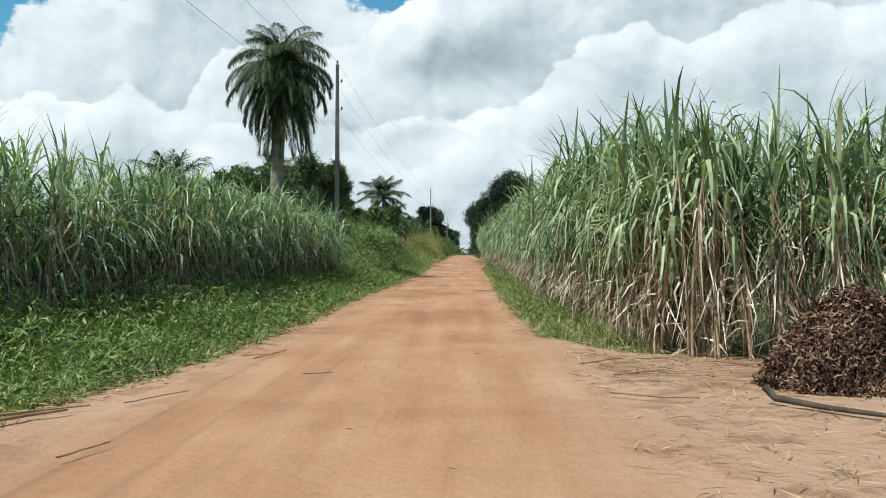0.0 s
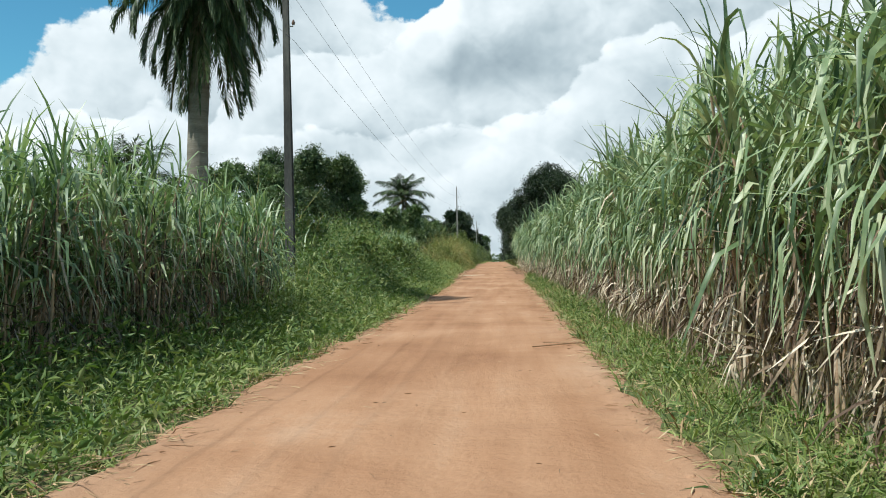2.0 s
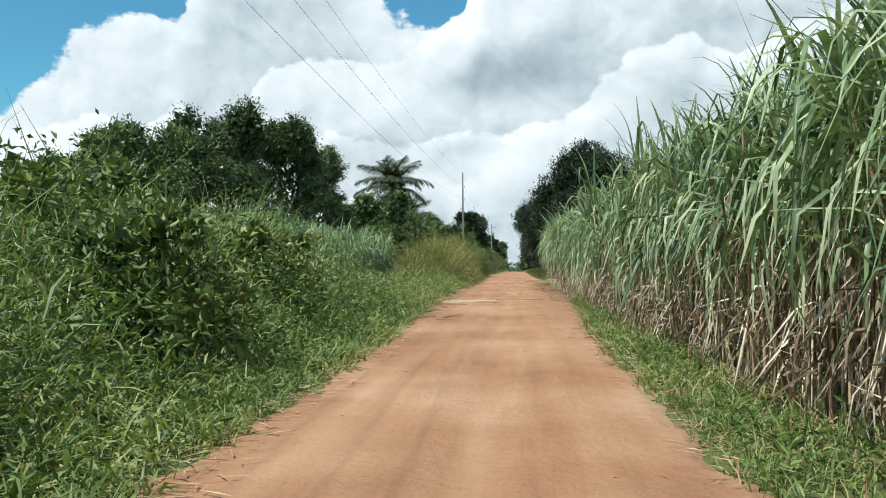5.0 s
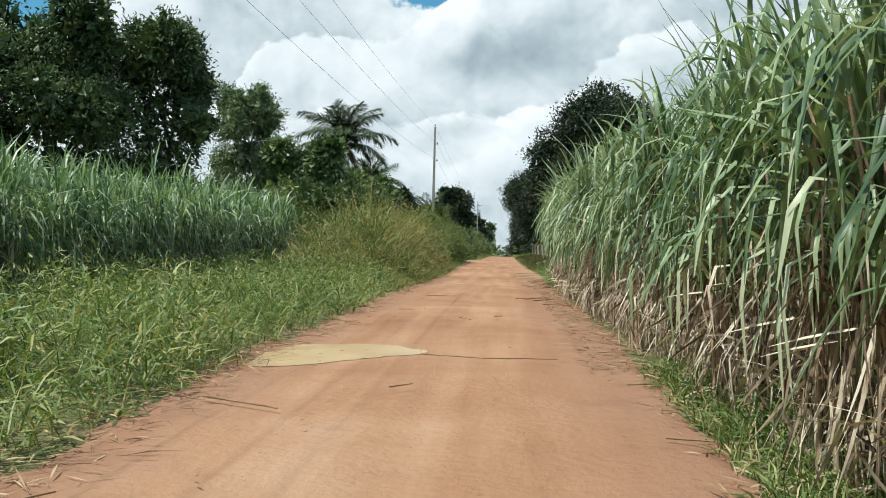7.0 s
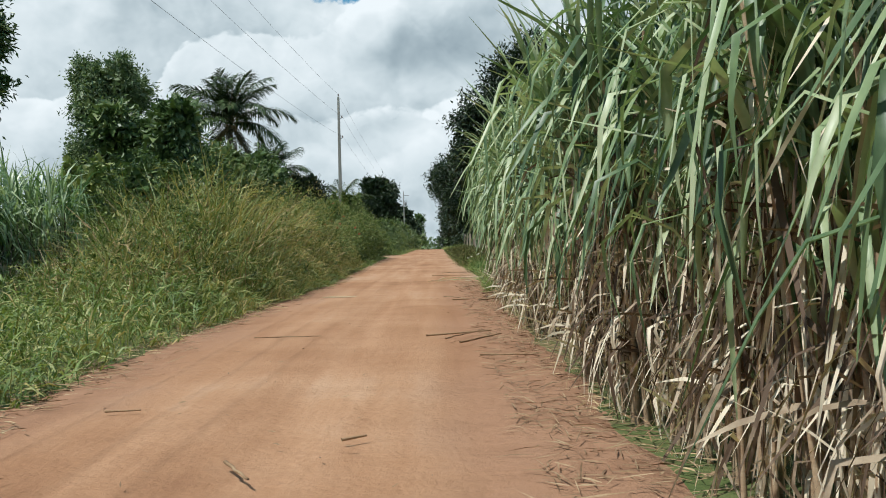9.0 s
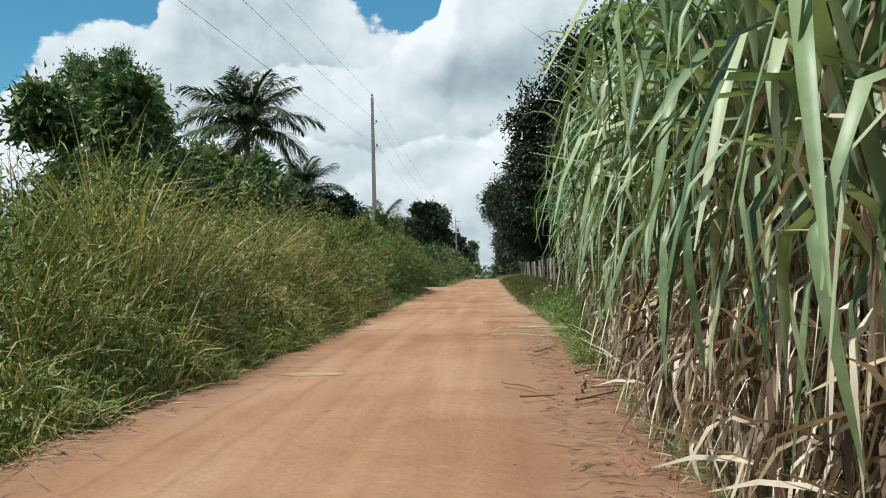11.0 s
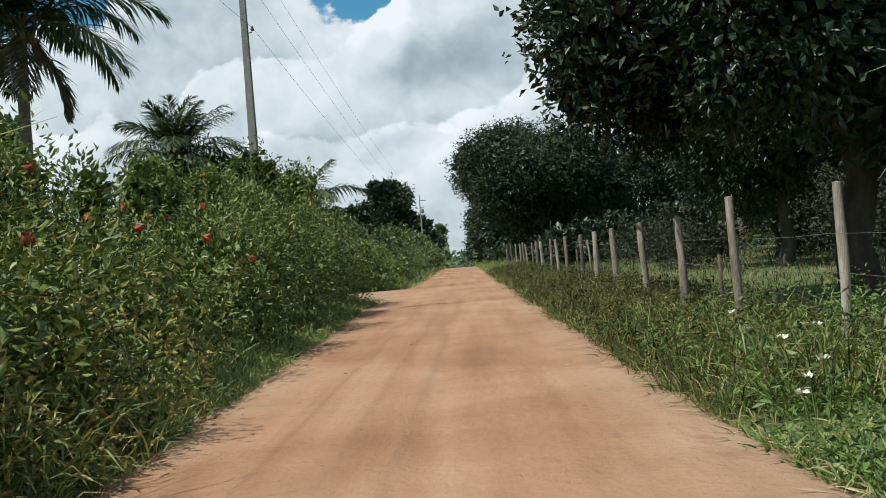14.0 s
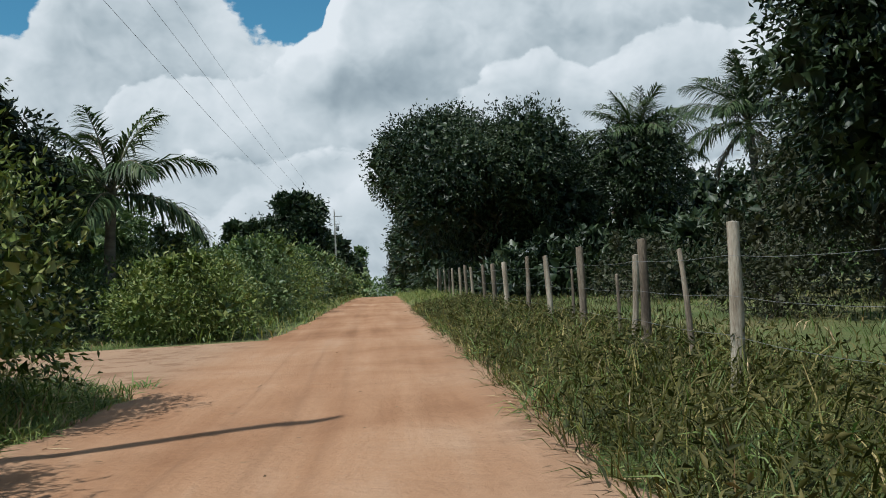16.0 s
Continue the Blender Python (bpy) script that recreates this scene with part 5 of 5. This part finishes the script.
# ---- post fence ----
def fence_post(x, y, h, r, tilt, a, pale=True):
    z = np.linspace(-0.2, h, 7)
    acc = Acc()
    n = 7
    p = np.stack([0.015 * np.sin(z * 3 + a), 0.015 * np.cos(z * 2.3 + a), z], 1)
    v, f = tube(p, r * (1 + 0.08 * np.sin(z * 5 + a)) * np.linspace(1.08, 0.92, n), 8)
    acc.add(v, f)
    acc.add(np.vstack([v[-8:], [[p[-1, 0], p[-1, 1], h + 0.012]]]), [[k, (k + 1) % 8, 8] for k in range(8)])
    ob = acc.object("fence_post", [M_POST])
    ob.matrix_basis = pose(x, y, -0.03, tilt[0], tilt[1], math.degrees(a))
    return tagged(ob, "weathered grey wooden fence post standing in long grass", "fence post", "posts of the roadside fence")


posts = [120.05, 123.4, 126.85, 130.35, 133.9, 137.45, 141.0, 144.5, 148.1, 151.6, 155.0, 158.4, 161.7, 165.1, 168.6, 172.0, 175.5, 179.0, 182.4, 185.9, 189.4, 193.0]
for k, y in enumerate(posts):
    fence_post(3.5 + 0.05 * math.sin(k * 2.1), y, (1.95, 1.9, 1.95, 1.78, 1.78, 1.74, 1.72, 1.68)[k] if k < 8 else rng.uniform(1.5, 1.72), rng.uniform(0.055, 0.08), (rng.uniform(-2, 2), rng.uniform(-2.5, 2.5)), k * 1.7)
for y, h, r in ((142.7, 1.5, 0.035), (145.4, 1.48, 0.05), (146.2, 1.2, 0.03), (128.4, 1.1, 0.025), (149.9, 1.3, 0.03)):
    fence_post(3.62, y, h, r, (rng.uniform(-4, 4), rng.uniform(-4, 4)), y)
for z in (0.55, 0.95, 1.35):
    acc = Acc()
    p = [(3.44, a + (b - a) * t, z - 0.03 * math.sin(math.pi * t) + 0.01 * math.sin(a)) for a, b in zip(posts, posts[1:]) for t in (0, 0.33, 0.66)]
    acc.add(*tube(p, np.full(len(p), 0.002), 4))
    tagged(acc.object("fence_wire", [M_METAL]), "thin rusty wire strung along the fence posts", "fence wire", "wires of the roadside fence")


# ---- distance ----
def woods(name, count, x0, x1, y0, y1, h, label):
    xb, yb = rand(x0, x1, count), rand(y0, y1, count)
    top = h * (0.75 + 0.25 * wave(xb, yb, 9.0)) * (0.85 + 0.15 * wave(xb, yb, 3.0, 2.0))
    z = top * rng.random(count) ** 0.6 + fall(yb)
    acc = Acc()
    L = rand(0.7, 1.5, count)
    acc.add(*leaves(np.stack([xb, yb, z], 1), rng.normal(size=(count, 3)), L, L * 0.6))
    return tagged(acc.object(name, [M_TREE]), label, "woods", kind="stuff")


woods("woods_west", 9000, -90, -45, 60, 260, 7.0, "distant dark green woods beyond the western fields")
woods("woods_east", 12000, 28, 60, 110, 330, 8.0, "dark green woods beyond the pasture")
woods("woods_road_west", 6000, -14, -3.2, 262, 420, 8.0, "dark roadside thicket in the distance")
woods("woods_road_east", 6000, 2.4, 14, 262, 420, 9.0, "dark roadside thicket in the distance")
woods("woods_end", 7000, -60, 60, 425, 450, 12.0, "dark woods closing the view at the road's end")


# ---- on the road ----
def puddle(x, y, size, reach, label):
    """A flat sheet of water; reach gives its rim's distance from the middle round the compass."""
    n = 48
    a = np.linspace(0, 2 * np.pi, n, endpoint=False)
    r = np.interp(np.degrees(a), np.linspace(0, 360, len(reach) + 1), [*reach, reach[0]])
    r = (r + np.roll(r, 1) + np.roll(r, -1)) / 3 * (1 + 0.05 * np.sin(a * 7 + x) + 0.03 * np.sin(a * 13 + y))
    rim = size * np.stack([r * np.cos(a), r * np.sin(a), 0 * a], 1)
    acc = Acc()
    acc.add(np.vstack([rim, rim * 0.5]), [[k, (k + 1) % n, n + (k + 1) % n, n + k] for k in range(n)])
    acc.add(np.vstack([rim * 0.5, [[0, 0, 0]]]), [[k, (k + 1) % n, n] for k in range(n)])
    ob = acc.object("puddle", [M_PUDDLE])
    ob.location = (x, y, PUDDLE_LEVEL)
    return tagged(ob, label, "puddle")


for px, py, size, reach in PUDDLES:
    puddle(px, py, size, reach, "shallow puddle of muddy yellow water on the sand")


def stick(points, r, label="dry brown cane stalk lying on the sand", name="stick", mat=None):
    """A thin bar lying on the road through points of the plan."""
    p = np.array([(x, y, 0.03 + r) for x, y in points], float)
    t = np.linspace(0, 1, 9)
    s = np.linspace(0, 1, len(p))
    q = np.stack([np.interp(t, s, p[:, k]) for k in range(3)], 1)
    q[1:-1, :2] += rng.normal(size=(7, 2)) * 0.012 * np.linalg.norm(p[-1] - p[0])
    acc = Acc()
    acc.add(*tube(q, np.linspace(r, r * 0.6, 9), 5))
    return tagged(acc.object(name, [mat or M_STICK]), label, "stick", "sticks on the road")


for pts, r in (([(-3.9, 7.2), (-3.39, 7.95)], 0.02), ([(-4.1, 7.5), (-3.3, 8.2)], 0.014), ([(-2.67, 11.78), (-2.45, 12.75)], 0.008), ([(-2.9, 12.1), (-2.45, 12.3)], 0.007), ([(-1.81, 10.37), (-1.5, 10.5)], 0.008), ([(-3.07, 8.39), (-2.7, 9.1)], 0.007), ([(-2.71, 6.18), (-2.55, 6.7)], 0.008),
               ([(1.37, 9.14), (1.8, 8.85), (2.15, 8.83)], 0.012), ([(1.37, 11.38), (1.8, 11.9), (2.5, 12.0)], 0.01), ([(1.6, 10.4), (2.3, 10.9)], 0.01), ([(0.14, 30.44), (0.9, 30.99)], 0.009), ([(0.32, 31.1), (0.9, 30.8)], 0.007), ([(-2.65, 37.04), (-2.36, 38.03)], 0.015), ([(-2.75, 36.6), (-2.5, 37.9)], 0.01), ([(-2.54, 44.0), (-2.2, 45.0)], 0.01),
               ([(-2.91, 68.05), (-2.93, 68.8), (-2.77, 69.27), (-2.74, 70.72)], 0.02), ([(-3.0, 68.4), (-2.53, 69.43), (-2.44, 69.92)], 0.013), ([(-2.13, 69.01), (-1.93, 69.63), (-1.78, 70.65)], 0.011), ([(-2.97, 72.37), (-2.4, 73.3)], 0.011), ([(-2.16, 68.39), (-1.86, 68.29)], 0.012), ([(-2.62, 76.42), (-1.87, 75.95)], 0.012), ([(-1.08, 80.02), (-0.28, 79.79), (0.58, 79.92)], 0.010), ([(1.1, 75.36), (1.46, 75.28)], 0.010), ([(-1.13, 77.3), (-0.94, 77.56)], 0.008), ([(0.46, 92.48), (0.99, 93.5)], 0.01), ([(1.16, 77.98), (1.48, 78.13)], 0.008), ([(-0.26, 86.48), (-0.11, 86.6)], 0.012),
               ([(-2.11, 93.11), (-1.2, 93.13)], 0.009), ([(0.21, 92.84), (1.09, 93.37)], 0.014), ([(0.63, 91.97), (1.2, 92.9)], 0.014), ([(0.82, 90.7), (1.34, 90.7)], 0.011), ([(-0.89, 85.94), (-0.67, 85.52)], 0.012), ([(-2.22, 87.72), (-1.95, 87.75)], 0.01), ([(0.16, 112.5), (1.0, 112.2), (1.89, 110.71)], 0.012),
               ([(0.49, 114.98), (1.26, 114.69), (1.66, 115.45)], 0.012), ([(0.49, 101.06), (0.76, 100.68), (1.0, 99.89)], 0.013), ([(0.66, 99.85), (1.0, 99.9)], 0.018), ([(1.42, 101.29), (1.3, 100.21)], 0.018), ([(1.19, 99.55), (1.68, 100.17)], 0.016), ([(1.38, 101.84), (1.8, 102.6), (2.45, 102.99)], 0.014), ([(1.42, 100.49), (2.2, 100.7)], 0.013), ([(1.02, 104.65), (1.41, 105.71)], 0.011)):
    stick(pts, r)


def fallen_cane():
    """A cut cane lying from the verge over the road, its dry leaves bent back towards the south."""
    top = new("fallen_cane")
    acc = Acc()
    acc.add(*tube([(2.7, 108.2, 0.10), (2.42, 108.58, 0.10), (1.81, 109.38, 0.09), (1.29, 109.92, 0.07), (0.85, 110.18, 0.06)], [0.024, 0.023, 0.02, 0.016, 0.009], 6))
    acc.object("stalk", [M_DRY], top, "pale dry cane stalk")
    runs = [[(1.29, 109.92), (0.85, 110.2), (0.6, 110.12), (0.42, 109.1), (0.27, 108.0)], [(1.2, 109.9), (0.75, 109.9), (0.5, 109.3), (0.37, 108.1)], [(1.35, 109.7), (0.86, 109.3), (0.5, 108.4), (0.06, 107.85)],
            [(1.5, 109.5), (1.1, 108.9), (0.82, 108.4)], [(0.37, 108.2), (0.94, 108.15), (1.55, 107.85), (2.05, 107.45)], [(0.3, 108.0), (0.8, 107.95), (1.35, 107.6)], [(1.51, 109.43), (1.9, 108.8), (2.14, 108.43)]]
    for k, run in enumerate(runs):
        t, s = np.linspace(0, 1, 12), np.linspace(0, 1, len(run))
        mid = np.stack([np.interp(t, s, [p[i] for p in run]) for i in (0, 1)], 1)
        mid[1:-1] = (mid[:-2] + mid[1:-1] * 2 + mid[2:]) / 4
        d = np.gradient(mid, axis=0)
        side = np.stack([-d[:, 1], d[:, 0]], 1) / (np.linalg.norm(d, axis=1)[:, None] + 1e-9) * (0.022 * np.maximum(0.12, 1 - t ** 2))[:, None]
        z = 0.035 + 0.05 * np.sin(t * 3.1) * (1 - 0.4 * (k % 2)) + 0.004 * k
        v = np.stack([np.column_stack([mid - side, z]), np.column_stack([mid, z - 0.006]), np.column_stack([mid + side, z + 0.004])], 1)
        i = (np.arange(11)[:, None] * 3 + np.arange(2)[None]).ravel()
        acc = Acc()
        acc.add(v, np.stack([i, i + 1, i + 4, i + 3], 1))
        acc.object("leaf", [M_CANE_L if k in (1, 4) else M_DRY], top)
    return tagged(top, "fallen sugar cane with long dry leaves lying across the road", "fallen cane")


fallen_cane()


def dead_pile(x, y):
    """A heap of browned cuttings at the edge of the clearing."""
    n = 20000
    a, d = rand(0, 6.28, n), np.sqrt(rng.random(n))
    z = 1.05 * (1 - d ** 1.8) * rng.random(n) ** 0.4
    L = rand(0.04, 0.11, n)
    acc = Acc()
    acc.add(*leaves(np.stack([x + 1.0 * d * np.cos(a), y + 0.75 * d * np.sin(a), z], 1), rng.normal(size=(n, 3)) - np.array([0, 0, 0.6]), L, L * 0.3, 0.5))
    return tagged(acc.object("dead_leaf_heap", [M_DEAD]), "heap of withered reddish-brown leaves beside the cane", "leaf heap")


dead_pile(4.0, 9.9)
top = new("fallen_branch")
acc = Acc()
acc.add(*tube([(2.72, 8.75, 0.16), (2.8, 8.7, 0.06), (3.1, 8.25, 0.05), (3.5, 7.75, 0.06), (4.0, 7.4, 0.05)], [0.04, 0.034, 0.026, 0.02, 0.014], 7))
acc.object("branch", [M_BARK], top)
tagged(top, "dark fallen branch lying on pale sand", "branch")


def litter(name, count, x_of, y0, y1, size, mat, label, z=0.03):
    yb, u = rand(y0, y1, count), rng.random(count)
    xb = x_of(yb, u)
    acc = Acc()
    L = rand(*size, count)
    acc.add(*blades(np.stack([xb, yb, np.full(count, z) + rand(0, 0.02, count)], 1), rand(0, 6.28, count), np.radians(rand(-4, 14, count)), L, rand(0.006, 0.018, count), np.radians(rand(0, 18, count)), 2, 0.2, False, rand(-1, 1, count)))
    return tagged(acc.object(name, [mat]), label, "plant litter", kind="stuff")


litter("straw_litter_west", 7600, lambda y, u: left_edge(y) + 0.6 * u ** 2 - 0.15, -2, 140, (0.06, 0.3), M_STRAW, "dry straw scattered along the road's western edge", 0.0)
litter("straw_litter_east", 4200, lambda y, u: right_edge(y) - 0.38 * u ** 2 + 0.1, 12, 165, (0.06, 0.28), M_STRAW, "dry straw scattered along the road's eastern edge", 0.0)
litter("cane_trash", 3400, lambda y, u: 0.9 + 1.2 * u, 79, 108, (0.06, 0.3), M_STICK, "trampled dry cane leaves at the foot of the cane", 0.01)
litter("clearing_litter", 1500, lambda y, u: 1.2 + 4.5 * u, 5, 13, (0.04, 0.32), M_STRAW, "twigs and straw on the sandy clearing", 0.02)
litter("corner_trash", 420, lambda y, u: 1.6 + 2.6 * u, 9.8, 12.6, (0.2, 0.7), M_STICK, "dry cane stalks trodden into the sand at the field's corner", 0.03)
litter("edge_trash", 1300, lambda y, u: left_edge(y) - 0.35 + 1.0 * u ** 1.4, 68, 100, (0.08, 0.45), M_STICK, "brown twigs and stalks heaped along the road's edge", 0.01)
litter("edge_twigs", 900, lambda y, u: left_edge(y) - 0.3 + 0.6 * u, 3, 45, (0.08, 0.5), M_STICK, "brown stalks dropped along the verge", 0.01)
litter("road_crumbs", 1600, lambda y, u: left_edge(y) + (right_edge(y) - left_edge(y)) * u, 0, 150, (0.03, 0.1), M_STICK, "small crumbs of plant matter on the road", 0.02)



def clods(name, count, x_of, y0, y1, label):
    """Crumbled lumps of sand: squashed six-sided stones."""
    yb, u = rand(y0, y1, count), rng.random(count)
    xb = x_of(yb, u)
    r = 0.008 + 0.035 * rng.random(count) ** 4
    a = np.arange(6) * 1.047
    acc = Acc()
    for x, y, s, w in zip(xb, yb, r, rand(0, 6.28, count)):
        q = s * rand(0.75, 1.25, 6)
        z = float(road_height(x, y)) - 0.004
        ring = np.stack([x + q * np.cos(a + w), y + q * np.sin(a + w), np.full(6, z)], 1)
        top = np.stack([x + 0.6 * q * np.cos(a + w), y + 0.6 * q * np.sin(a + w), z + s * rand(0.5, 0.8, 6)], 1)
        acc.add(np.vstack([ring, top]), [[k, (k + 1) % 6, 6 + (k + 1) % 6, 6 + k] for k in range(6)] + [[6, 7, 8, 9], [6, 9, 10, 11]])
    return tagged(acc.object(name, [M_ROAD]), label, "sand clods", kind="stuff")


clods("sand_clods_west", 1800, lambda y, u: left_edge(y) + 1.3 * u ** 1.7, 3, 140, "crumbled clods of orange sand along the road's edge")
clods("sand_clods_east", 1200, lambda y, u: right_edge(y) - 0.9 * u ** 1.7, 10, 140, "crumbled clods of orange sand along the road's edge")
# white flowers in the fence grass
for k, (x, y, z) in enumerate(((3.1, 126.0, 0.62), (2.15, 122.1, 0.55), (2.1, 121.0, 0.58), (1.75, 119.5, 0.5), (1.6, 119.2, 0.45), (2.4, 123.4, 0.6), (2.6, 121.6, 0.6), (2.0, 119.9, 0.55))):
    top = new("white_flower")
    top.location = (x, y, 0)
    acc = Acc()
    acc.add(*tube([(0, 0, -0.03), (0.02, 0, z * 0.5), (0, 0.02, z)], [0.004, 0.003, 0.003], 4))
    acc.object("stem", [M_GRASS], top)
    acc = Acc()
    a = np.arange(6) * 1.047
    acc.add(*leaves(np.tile([[0, 0.02, z]], (6, 1)), np.stack([np.cos(a), np.sin(a), 0.35 + 0 * a], 1), np.full(6, 0.055), np.full(6, 0.04)))
    acc.object("petals", [M_WHITE], top)
    tagged(top, "small white flower standing in the verge grass", "flower", "white flowers by the fence")
